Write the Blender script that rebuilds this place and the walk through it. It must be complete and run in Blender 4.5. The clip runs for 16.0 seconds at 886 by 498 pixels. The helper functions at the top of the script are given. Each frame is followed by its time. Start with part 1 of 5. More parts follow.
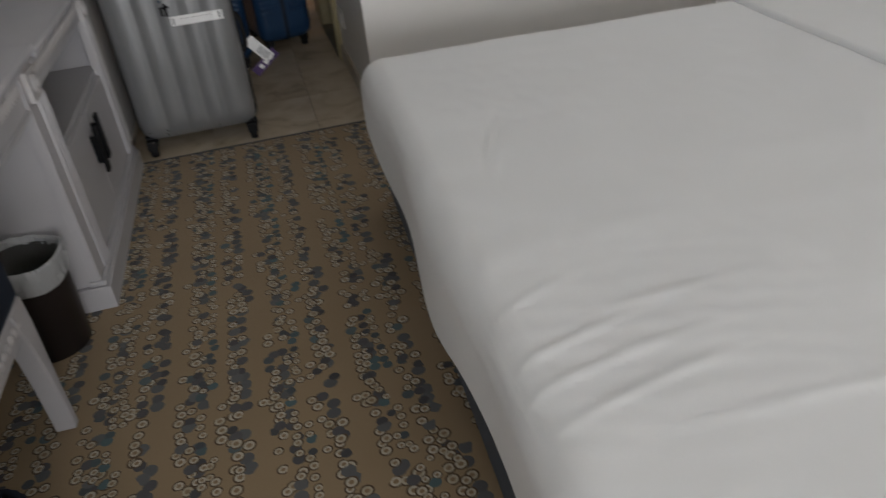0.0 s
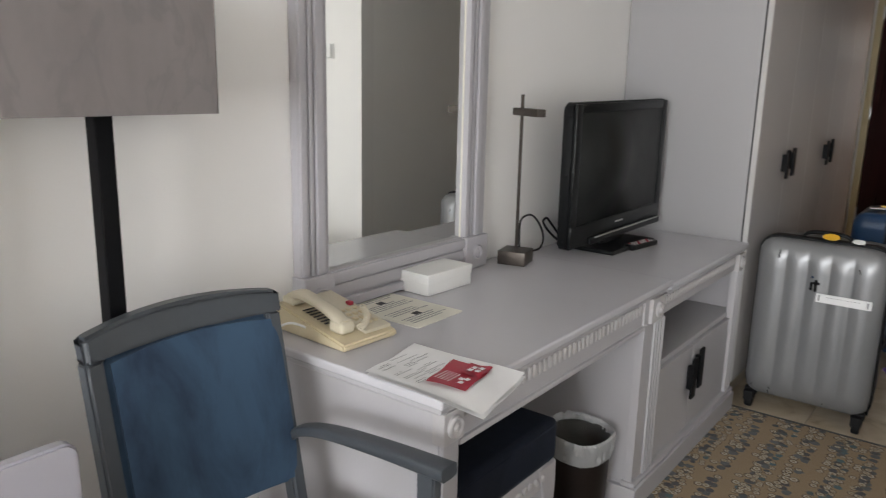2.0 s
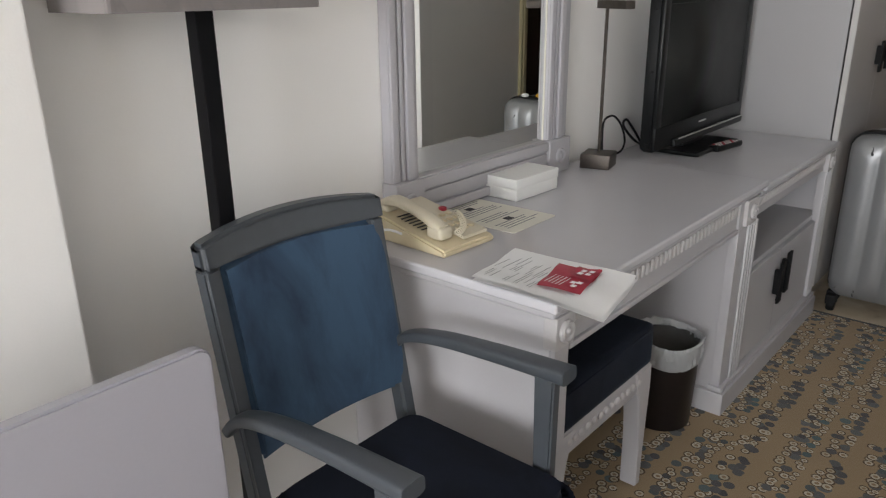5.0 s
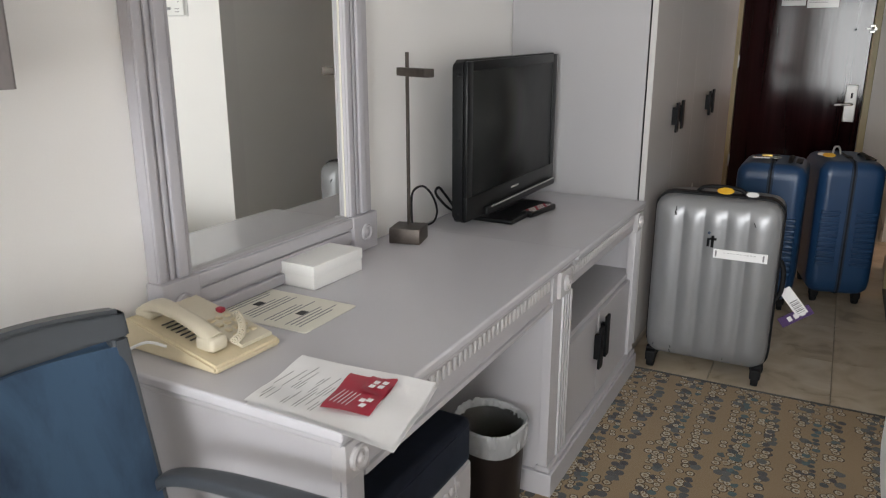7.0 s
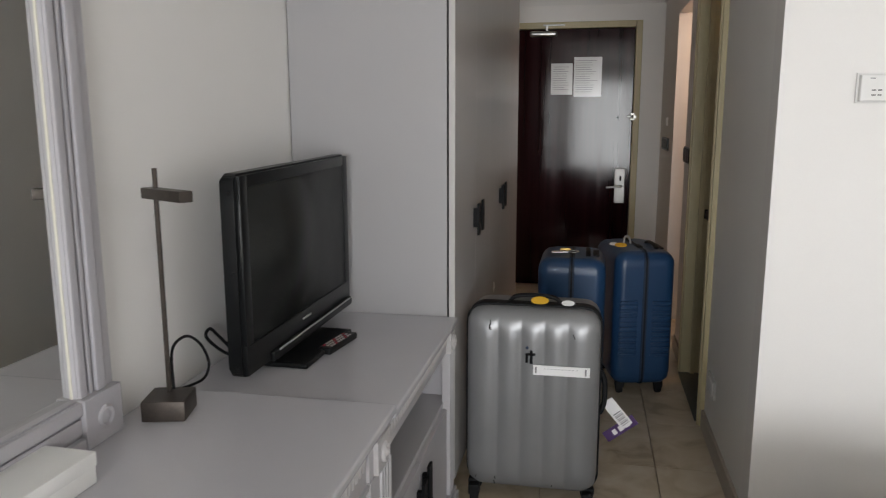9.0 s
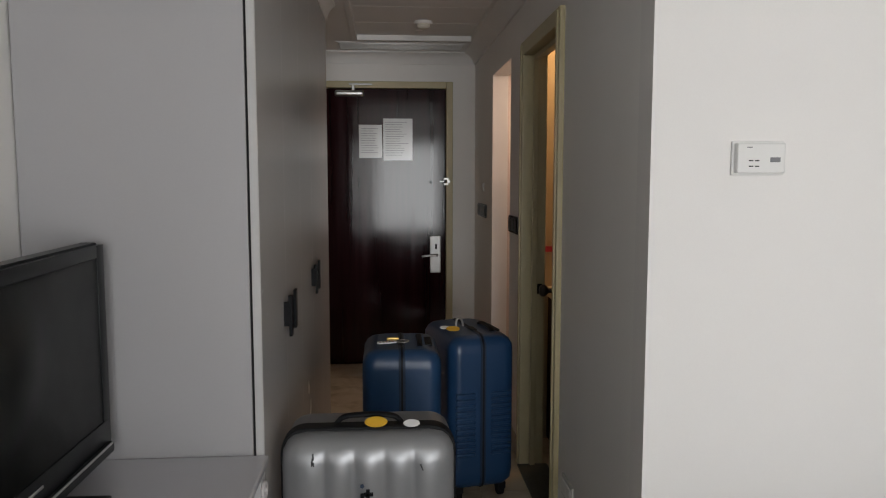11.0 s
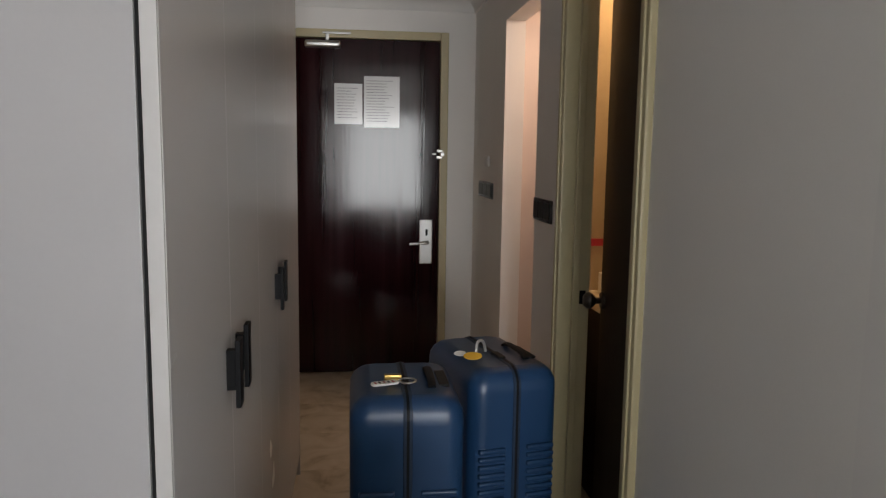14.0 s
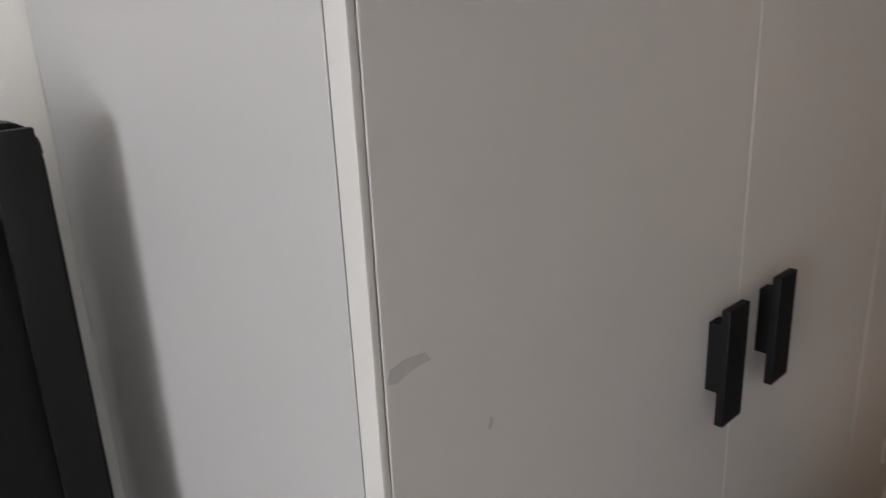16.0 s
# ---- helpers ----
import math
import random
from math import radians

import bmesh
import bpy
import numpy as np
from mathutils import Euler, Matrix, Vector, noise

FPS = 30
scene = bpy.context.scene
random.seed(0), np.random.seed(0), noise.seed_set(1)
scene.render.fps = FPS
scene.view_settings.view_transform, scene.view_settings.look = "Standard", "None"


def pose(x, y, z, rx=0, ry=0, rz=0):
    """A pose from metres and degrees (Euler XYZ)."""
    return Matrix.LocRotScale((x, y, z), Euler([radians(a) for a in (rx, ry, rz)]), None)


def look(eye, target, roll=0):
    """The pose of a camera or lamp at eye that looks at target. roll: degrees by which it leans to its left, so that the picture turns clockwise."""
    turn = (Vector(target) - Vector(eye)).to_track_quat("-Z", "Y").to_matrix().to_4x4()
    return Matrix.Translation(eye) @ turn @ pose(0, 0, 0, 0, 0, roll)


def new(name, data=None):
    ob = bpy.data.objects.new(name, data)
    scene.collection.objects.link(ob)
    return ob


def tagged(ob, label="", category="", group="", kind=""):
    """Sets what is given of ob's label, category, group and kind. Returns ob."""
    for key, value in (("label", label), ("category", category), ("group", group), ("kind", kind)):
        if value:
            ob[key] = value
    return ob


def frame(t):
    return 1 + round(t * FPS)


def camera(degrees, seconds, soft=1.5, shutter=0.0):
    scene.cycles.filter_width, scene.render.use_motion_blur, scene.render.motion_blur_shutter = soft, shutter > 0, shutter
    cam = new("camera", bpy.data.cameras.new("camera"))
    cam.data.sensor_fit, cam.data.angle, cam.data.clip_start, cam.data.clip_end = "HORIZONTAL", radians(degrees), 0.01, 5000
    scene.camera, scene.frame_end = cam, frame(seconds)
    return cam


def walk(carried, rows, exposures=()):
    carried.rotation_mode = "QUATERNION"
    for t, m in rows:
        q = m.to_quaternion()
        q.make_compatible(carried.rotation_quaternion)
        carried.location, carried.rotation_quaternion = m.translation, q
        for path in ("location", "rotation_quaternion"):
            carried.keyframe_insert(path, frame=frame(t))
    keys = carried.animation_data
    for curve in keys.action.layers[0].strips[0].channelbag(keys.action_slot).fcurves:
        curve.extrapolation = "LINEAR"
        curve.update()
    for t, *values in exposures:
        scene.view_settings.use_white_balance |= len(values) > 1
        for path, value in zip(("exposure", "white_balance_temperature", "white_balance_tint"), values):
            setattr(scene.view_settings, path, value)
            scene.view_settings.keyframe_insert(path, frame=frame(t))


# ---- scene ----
cam = camera(61.8, 16.0, soft=1.1, shutter=0.2)
PATH = [
    (0, (0.065, 1.278, 1.203), (0.411, 2.933, 0.134), -6.5),
    (0.3, (0.072, 1.268, 1.241), (0.124, 3.039, 0.313), -5.4),
    (0.5, (0.129, 1.237, 1.26), (-0.032, 3.041, 0.411), -4.3),
    (0.6, (0.146, 1.23, 1.259), (-0.117, 3.04, 0.45), -3.0),
    (1, (0.272, 1.211, 1.284), (-0.357, 2.979, 0.592), -0.3),
    (1.5, (0.292, 1.19, 1.324), (-0.631, 2.879, 0.783), -0.2),
    (2, (0.278, 1.174, 1.321), (-0.904, 2.725, 0.879), 1.3),
    (2.5, (0.255, 1.171, 1.325), (-1.106, 2.572, 0.898), 2.3),
    (3, (0.236, 1.175, 1.34), (-1.21, 2.503, 0.958), 1.8),
    (3.5, (0.224, 1.164, 1.371), (-1.286, 2.438, 1.058), 1.4),
    (4, (0.201, 1.135, 1.324), (-1.28, 2.407, 0.891), -0.2),
    (4.2, (0.171, 1.123, 1.281), (-1.266, 2.408, 0.748), -1.2),
    (6.3, (0.122, 1.204, 1.289), (-0.815, 2.823, 0.582), -0.3),
    (6.5, (0.114, 1.253, 1.288), (-0.798, 2.907, 0.63), -0.4),
    (7, (0.118, 1.375, 1.32), (-0.786, 3.074, 0.775), -0.0),
    (7.5, (0.072, 1.472, 1.337), (-0.81, 3.205, 0.867), 0.2),
    (8, (-0.026, 1.583, 1.373), (-0.762, 3.399, 0.971), 0.1),
    (8.5, (-0.087, 1.679, 1.386), (-0.631, 3.568, 1.02), 0.0),
    (9, (-0.083, 1.809, 1.392), (-0.462, 3.741, 1.042), -0.1),
    (9.5, (-0.067, 1.986, 1.406), (-0.314, 3.943, 1.077), -0.3),
    (10, (-0.08, 2.117, 1.418), (-0.192, 4.099, 1.177), 0.1),
    (10.2, (-0.109, 2.168, 1.43), (-0.161, 4.159, 1.244), -0.2),
    (12.3, (-0.253, 2.82, 1.408), (0.063, 4.785, 1.21), 2.2),
    (12.5, (-0.262, 2.914, 1.407), (0.06, 4.879, 1.221), 2.1),
    (13, (-0.314, 3.093, 1.443), (0.011, 5.063, 1.318), 1.1),
    (13.5, (-0.32, 3.188, 1.451), (-0.015, 5.158, 1.299), 0.4),
    (14, (-0.294, 3.32, 1.398), (-0.051, 5.289, 1.143), 0.8),
    (14.5, (-0.29, 3.449, 1.362), (-0.288, 5.411, 0.973), 0.6),
    (15, (-0.324, 3.648, 1.341), (-0.616, 5.569, 0.864), -1.1),
    (15.5, (-0.295, 3.845, 1.318), (-1.07, 5.611, 0.785), -1.9),
    (16, (-0.196, 4.012, 1.339), (-1.611, 5.292, 0.741), -2.6),
]
EXPOSURES = [(0.0, -1.36), (0.5, -1.0), (1.0, -0.65), (1.5, -0.57), (2.5, -0.7), (3.5, -0.85), (4.2, -0.85), (6.5, -0.37), (7.5, -0.5), (9.0, -0.7), (9.5, -0.85), (10.0, -1.02), (12.5, -0.97), (13.0, -0.87), (14.0, -0.52), (15.0, -0.15), (15.5, -0.26), (16.0, -0.01)]
walk(cam, [(t, look(eye, target, roll)) for t, eye, target, roll in PATH], EXPOSURES)

# ==== light ====
world = bpy.data.worlds.new("sky")
scene.world = world
world.use_nodes = True
_n = world.node_tree.nodes
_sky = _n.new("ShaderNodeTexSky")
_sky.sky_type, _sky.sun_disc = "NISHITA", False
_sky.sun_elevation, _sky.sun_rotation = radians(40), radians(200)
world.node_tree.links.new(_sky.outputs[0], _n["Background"].inputs[0])
_n["Background"].inputs[1].default_value = 0.12


def area_lamp(name, m, sx, sy, watts, colour):
    d = bpy.data.lights.new(name, "AREA")
    d.shape, d.size, d.size_y, d.energy, d.color = "RECTANGLE", sx, sy, watts, colour
    ob = new(name, d)
    ob.matrix_world = m
    return ob


WINDOW_WATTS, BATH_WATTS, NICHE_WATTS = 405.0, 17.0, 8.0
area_lamp("window_daylight", look((0.78, -3.51, 1.20), (0.78, 4, 1.20)), 2.5, 1.95, WINDOW_WATTS, (0.965, 0.985, 1.0))
area_lamp("bathroom_lamp", look((0.95, 6.08, 2.28), (0.75, 5.95, 0)), 0.22, 0.22, BATH_WATTS, (1.0, 0.62, 0.30))
area_lamp("niche_lamp", look((0.98, 6.74, 2.13), (0.45, 6.55, 0)), 0.2, 0.2, NICHE_WATTS, (1.0, 0.76, 0.58))

# ==== materials ====


def mat(name, colour, rough=0.5, metal=0.0, var=0.06, scale=6.0, grain=120.0, bump=0.05, spec=0.5, coat=0.0, sheen=0.0, stretch=(1, 1, 1), island=0.0, rvar=1.0):
    """A painted or plain surface: base colour varied at two scales, with fine relief."""
    m = bpy.data.materials.new(name)
    m.use_nodes = True
    t = m.node_tree
    n, k = t.nodes, t.links
    b = n["Principled BSDF"]
    tc = n.new("ShaderNodeTexCoord")
    mp = n.new("ShaderNodeMapping")
    mp.inputs["Scale"].default_value = stretch
    k.new(tc.outputs["Object"], mp.inputs[0])
    big, fine = n.new("ShaderNodeTexNoise"), n.new("ShaderNodeTexNoise")
    big.inputs["Scale"].default_value, fine.inputs["Scale"].default_value = scale, grain
    big.inputs["Detail"].default_value = fine.inputs["Detail"].default_value = 4
    k.new(mp.outputs[0], big.inputs[0]), k.new(mp.outputs[0], fine.inputs[0])
    add = n.new("ShaderNodeMath")
    add.operation = "ADD"
    half = n.new("ShaderNodeMath")
    half.operation, half.inputs[1].default_value = "MULTIPLY", 0.4
    k.new(fine.outputs[0], half.inputs[0])
    k.new(big.outputs[0], add.inputs[0]), k.new(half.outputs[0], add.inputs[1])
    ramp = n.new("ShaderNodeMapRange")
    ramp.inputs[1].default_value, ramp.inputs[2].default_value = 0.4, 1.0
    ramp.inputs[3].default_value, ramp.inputs[4].default_value = 1 - var, 1 + var
    k.new(add.outputs[0], ramp.inputs[0])
    mul = n.new("ShaderNodeVectorMath")
    mul.operation = "SCALE"
    mul.inputs[0].default_value = colour[:3]
    k.new(ramp.outputs[0], mul.inputs["Scale"])
    k.new(mul.outputs[0], b.inputs["Base Color"])
    b.inputs["Metallic"].default_value = metal
    rr = n.new("ShaderNodeMapRange")
    rr.inputs[3].default_value, rr.inputs[4].default_value = max(0.02, rough - 0.06 * rvar), min(1, rough + 0.08 * rvar)
    k.new(big.outputs[0], rr.inputs[0]), k.new(rr.outputs[0], b.inputs["Roughness"])
    b.inputs["Specular IOR Level"].default_value = spec
    b.inputs["Coat Weight"].default_value, b.inputs["Coat Roughness"].default_value = coat, 0.15
    b.inputs["Sheen Weight"].default_value = sheen
    if bump:
        bp = n.new("ShaderNodeBump")
        bp.inputs["Strength"].default_value, bp.inputs["Distance"].default_value = bump, 0.004
        k.new(fine.outputs[0], bp.inputs["Height"]), k.new(bp.outputs[0], b.inputs["Normal"])
    return m


def glow(name, colour, strength):
    m = bpy.data.materials.new(name)
    m.use_nodes = True
    b = m.node_tree.nodes["Principled BSDF"]
    b.inputs["Base Color"].default_value = (0.8, 0.8, 0.8, 1)
    b.inputs["Emission Color"].default_value = (*colour, 1)
    b.inputs["Emission Strength"].default_value = strength
    return m


WALL = mat("wall_paint", (0.805, 0.788, 0.77), 0.62, var=0.025, scale=1.6, grain=260, bump=0.06)
CORRIDOR_WALL = mat("corridor_wall_paint", (0.83, 0.815, 0.79), 0.5, var=0.03, scale=1.8, grain=220, bump=0.05)
CEILING = mat("ceiling_paint", (0.82, 0.815, 0.80), 0.7, var=0.02, scale=2, grain=150, bump=0.04)
# base lowered to stand in for missing shade on the desk's window-facing end
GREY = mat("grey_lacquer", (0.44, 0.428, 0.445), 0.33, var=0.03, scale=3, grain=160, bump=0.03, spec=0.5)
# lacquer of the tops, with their brighter light and reflection put into the colour
GREY_TOP = mat("grey_lacquer_top_lit", (0.52, 0.512, 0.54), 0.20, var=0.03, scale=2.5, grain=200, bump=0.015, spec=0.5)
MIRROR_FRAME = mat("lavender_grey_frame", (0.42, 0.408, 0.432), 0.52, var=0.05, scale=5, grain=120, bump=0.05, spec=0.35)
GREY_WORN = mat("grey_worn_carving", (0.48, 0.462, 0.465), 0.42, var=0.12, scale=14, grain=90, bump=0.12)
# side base darkened to tone down the direct window light on that face
WARDROBE_SIDE = mat("wardrobe_panel_dimmed", (0.335, 0.328, 0.333), 0.45, var=0.03, scale=2, grain=140, bump=0.03)
# door base raised in place of light that barely reaches the fronts
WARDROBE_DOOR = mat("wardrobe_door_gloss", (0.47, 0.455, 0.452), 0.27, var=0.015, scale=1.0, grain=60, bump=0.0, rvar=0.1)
EDGE = mat("wardrobe_edge", (0.44, 0.43, 0.425), 0.4, var=0.05, scale=5, grain=80)
BLACK = mat("black_metal", (0.005, 0.005, 0.006), 0.5, var=0.2, bump=0.02, spec=0.12)
GAP = mat("shadow_gap", (0.01, 0.01, 0.01), 0.9, bump=0)
BRONZE = mat("dark_bronze", (0.07, 0.058, 0.05), 0.42, 0.6, var=0.35, scale=25, grain=180, bump=0.05)
TVBLACK = mat("tv_black_plastic", (0.007, 0.0075, 0.008), 0.32, var=0.1, bump=0.01, spec=0.22)
TVSCREEN = mat("tv_screen", (0.010, 0.0105, 0.010), 0.38, var=0.04, bump=0.0, spec=0.25)
SILVER = mat("silver_shell", (0.235, 0.237, 0.245), 0.36, 0.35, var=0.07, scale=4, grain=300, bump=0.02, coat=0.18)
BLUE = mat("blue_shell", (0.015, 0.052, 0.130), 0.33, 0.0, var=0.08, scale=5, grain=420, bump=0.06, spec=0.5)
DARK_BLUE = mat("dark_blue_rubber", (0.012, 0.030, 0.066), 0.5, var=0.1)
RUBBER = mat("black_rubber", (0.008, 0.008, 0.009), 0.55, var=0.15, spec=0.2)
WHITE = mat("white_card", (0.78, 0.775, 0.76), 0.6, var=0.02, bump=0.02)
PAPER = mat("white_paper", (0.80, 0.795, 0.80), 0.65, var=0.02, scale=12, bump=0.03)
CREAM_PAPER = mat("cream_paper", (0.70, 0.675, 0.59), 0.6, var=0.03, scale=12, bump=0.02)
INK = mat("grey_ink", (0.22, 0.22, 0.23), 0.7, bump=0)
DARK_INK = mat("dark_ink", (0.03, 0.03, 0.03), 0.7, bump=0)
RED = mat("red_card", (0.36, 0.022, 0.045), 0.4, var=0.06, bump=0.01)
PHONE = mat("cream_plastic", (0.62, 0.53, 0.36), 0.42, var=0.05, scale=10, bump=0.03)
PHONE_PALE = mat("pale_cream_plastic", (0.60, 0.545, 0.425), 0.42, var=0.04, scale=10, bump=0.02)
FRAME_GREY = mat("slate_grey_wood", (0.056, 0.063, 0.073), 0.36, var=0.12, scale=8, grain=60, bump=0.04)
SHADE = mat("taupe_silk_shade", (0.185, 0.165, 0.162), 0.75, var=0.12, scale=11, grain=45, bump=0.10, stretch=(1, 1, 0.5), sheen=0.2)
SHEET = mat("white_sheet", (0.84, 0.85, 0.865), 0.8, var=0.02, scale=3, grain=500, bump=0.10, sheen=0.3)
BEDBASE = mat("blue_grey_bed_base", (0.085, 0.10, 0.125), 0.8, var=0.15, grain=300, bump=0.15)
DOORWOOD = mat("dark_mahogany_gloss", (0.020, 0.0045, 0.006), 0.085, var=0.5, scale=16, grain=80, bump=0.045, spec=0.28, stretch=(1, 1, 0.035))
BATHDOOR = mat("dark_brown_door", (0.016, 0.008, 0.006), 0.6, var=0.35, scale=8, grain=30, bump=0.04, spec=0.15, stretch=(1, 1, 0.08))
OLIVE = mat("ochre_door_frame", (0.50, 0.435, 0.26), 0.42, var=0.06, scale=6, bump=0.04)
CHROME = mat("brushed_steel", (0.50, 0.50, 0.485), 0.32, 1.0, var=0.05, bump=0.01)
SOFTSTEEL = mat("satin_plate", (0.56, 0.56, 0.55), 0.42, 0.7, var=0.04, bump=0.01)
DARK_SWITCH = mat("dark_switch", (0.02, 0.02, 0.022), 0.25, var=0.1, bump=0)
BIN = mat("dark_brown_bin", (0.014, 0.010, 0.009), 0.42, var=0.15, bump=0.03, spec=0.3)
SKIRT = mat("beige_skirting", (0.42, 0.37, 0.31), 0.4, var=0.1, scale=9)
TILE_GAP = mat("tile_grout", (0.40, 0.335, 0.25), 0.8, var=0.1)
BATHWALL = mat("bath_tile_wall", (0.40, 0.32, 0.22), 0.3, var=0.08, scale=7)
PINKWALL = mat("niche_paint", (0.66, 0.56, 0.51), 0.55, var=0.03, scale=2)
YELLOW = mat("yellow_tag", (0.70, 0.40, 0.03), 0.45, var=0.05)
PURPLE = mat("purple_tag", (0.06, 0.022, 0.11), 0.5)
GOLD = mat("brass", (0.55, 0.38, 0.12), 0.3, 1.0)
STONE = mat("dark_threshold_stone", (0.06, 0.06, 0.055), 0.4, var=0.5, scale=60, grain=200)
CURTAIN = mat("white_curtain", (0.72, 0.71, 0.69), 0.8, var=0.03, grain=300)


def watermark(m, light):
    """Faint wavy watermarks woven into the shade's cloth."""
    n, k = m.node_tree.nodes, m.node_tree.links
    b = n["Principled BSDF"]
    base = b.inputs["Base Color"].links[0].from_socket
    tc = n.new("ShaderNodeTexCoord")
    mp = n.new("ShaderNodeMapping")
    mp.inputs["Scale"].default_value, mp.inputs["Location"].default_value = (1, 1, 0.6), (0.3, 0.7, 0.1)
    k.new(tc.outputs["Object"], mp.inputs[0])
    a = n.new("ShaderNodeTexNoise")
    a.inputs["Scale"].default_value, a.inputs["Detail"].default_value, a.inputs["Distortion"].default_value = 8.0, 5, 1.4
    k.new(mp.outputs[0], a.inputs[0])
    r = n.new("ShaderNodeValToRGB")
    r.color_ramp.elements[0].position, r.color_ramp.elements[0].color = 0.485, (0, 0, 0, 1)
    r.color_ramp.elements[1].position, r.color_ramp.elements[1].color = 0.56, (0, 0, 0, 1)
    r.color_ramp.elements.new(0.515).color = (1, 1, 1, 1)
    k.new(a.outputs[0], r.inputs[0])
    half = n.new("ShaderNodeMath")
    half.operation, half.inputs[1].default_value = "MULTIPLY", 0.20
    k.new(r.outputs[0], half.inputs[0])
    mix = n.new("ShaderNodeMix")
    mix.data_type = "RGBA"
    k.new(half.outputs[0], mix.inputs[0]), k.new(base, mix.inputs[6])
    mix.inputs[7].default_value = (*light, 1)
    k.new(mix.outputs[2], b.inputs["Base Color"])


watermark(SHADE, (0.09, 0.085, 0.09))
LAVENDER = mat("lavender_grey_paint", (0.37, 0.362, 0.405), 0.3, var=0.03, scale=3, grain=160, bump=0.02)


def velvet_mat(name, dark, light):
    """Pile fabric whose brushed patches look lighter or darker."""
    m = mat(name, light, 0.75, var=0.1, scale=9, grain=500, bump=0.08, sheen=0.0)
    n, k = m.node_tree.nodes, m.node_tree.links
    b = n["Principled BSDF"]
    tc = n.new("ShaderNodeTexCoord")
    a = n.new("ShaderNodeTexNoise")
    a.inputs["Scale"].default_value, a.inputs["Detail"].default_value, a.inputs["Distortion"].default_value = 5.0, 5, 0.5
    a.inputs["Roughness"].default_value = 0.62
    nap = n.new("ShaderNodeMapping")
    nap.inputs["Location"].default_value, nap.inputs["Scale"].default_value = (0.4, 0.13, 0.33), (1, 1.5, 0.8)
    k.new(tc.outputs["Object"], nap.inputs[0]), k.new(nap.outputs[0], a.inputs[0])
    r = n.new("ShaderNodeValToRGB")
    r.color_ramp.elements[0].position, r.color_ramp.elements[0].color = 0.34, (*dark, 1)
    r.color_ramp.elements[1].position, r.color_ramp.elements[1].color = 0.58, (*light, 1)
    k.new(a.outputs[0], r.inputs[0]), k.new(r.outputs[0], b.inputs["Base Color"])
    b.inputs["Sheen Weight"].default_value, b.inputs["Sheen Roughness"].default_value = 0.35, 0.4
    b.inputs["Sheen Tint"].default_value = (0.45, 0.6, 0.8, 1)
    b.inputs["Specular IOR Level"].default_value = 0.15
    return m


VELVET = velvet_mat("blue_velvet", (0.025, 0.042, 0.075), (0.046, 0.084, 0.138))
NAVY = velvet_mat("navy_velvet", (0.003, 0.0035, 0.007), (0.007, 0.009, 0.017))
NAVY.node_tree.nodes["Principled BSDF"].inputs["Sheen Weight"].default_value = 0.08


def mirror_mat():
    m = bpy.data.materials.new("mirror_glass")
    m.use_nodes = True
    b = m.node_tree.nodes["Principled BSDF"]
    b.inputs["Base Color"].default_value = (0.86, 0.87, 0.85, 1)
    b.inputs["Metallic"].default_value, b.inputs["Roughness"].default_value = 1.0, 0.012
    return m


MIRROR = mirror_mat()


def glass_mat():
    m = bpy.data.materials.new("window_glass")
    m.use_nodes = True
    b = m.node_tree.nodes["Principled BSDF"]
    b.inputs["Transmission Weight"].default_value, b.inputs["Roughness"].default_value = 1.0, 0.0
    return m


def plastic_film(name, alpha):
    """Thin translucent polythene."""
    m = bpy.data.materials.new(name)
    m.use_nodes = True
    t = m.node_tree
    b = t.nodes["Principled BSDF"]
    b.inputs["Base Color"].default_value, b.inputs["Roughness"].default_value = (0.75, 0.76, 0.77, 1), 0.3
    b.inputs["Alpha"].default_value = alpha
    return m


LINER, LINER_FOLD = plastic_film("bin_liner", 0.10), plastic_film("bin_liner_fold", 0.42)


def marble_mat():
    m = mat("beige_marble", (0.50, 0.42, 0.31), 0.32, var=0.10, scale=5, grain=40, bump=0.01)
    n, k = m.node_tree.nodes, m.node_tree.links
    b = n["Principled BSDF"]
    tc, info = n.new("ShaderNodeTexCoord"), n.new("ShaderNodeObjectInfo")
    off = n.new("ShaderNodeVectorMath")
    off.operation = "ADD"
    sc = n.new("ShaderNodeVectorMath")
    sc.operation = "SCALE"
    sc.inputs[0].default_value = (13, 7, 5)
    k.new(info.outputs["Random"], sc.inputs["Scale"])
    k.new(tc.outputs["Object"], off.inputs[0]), k.new(sc.outputs[0], off.inputs[1])
    a = n.new("ShaderNodeTexNoise")
    a.inputs["Scale"].default_value, a.inputs["Detail"].default_value, a.inputs["Distortion"].default_value = 6, 8, 1.2
    k.new(off.outputs[0], a.inputs[0])
    r = n.new("ShaderNodeValToRGB")
    e = r.color_ramp.elements
    e[0].position, e[0].color = 0.30, (0.38, 0.30, 0.20, 1)
    e[1].position, e[1].color = 0.55, (0.60, 0.51, 0.39, 1)
    e.new(0.42).color = (0.53, 0.44, 0.315, 1)
    e.new(0.72).color = (0.66, 0.585, 0.47, 1)
    k.new(a.outputs[0], r.inputs[0]), k.new(r.outputs[0], b.inputs["Base Color"])
    return m


MARBLE = marble_mat()


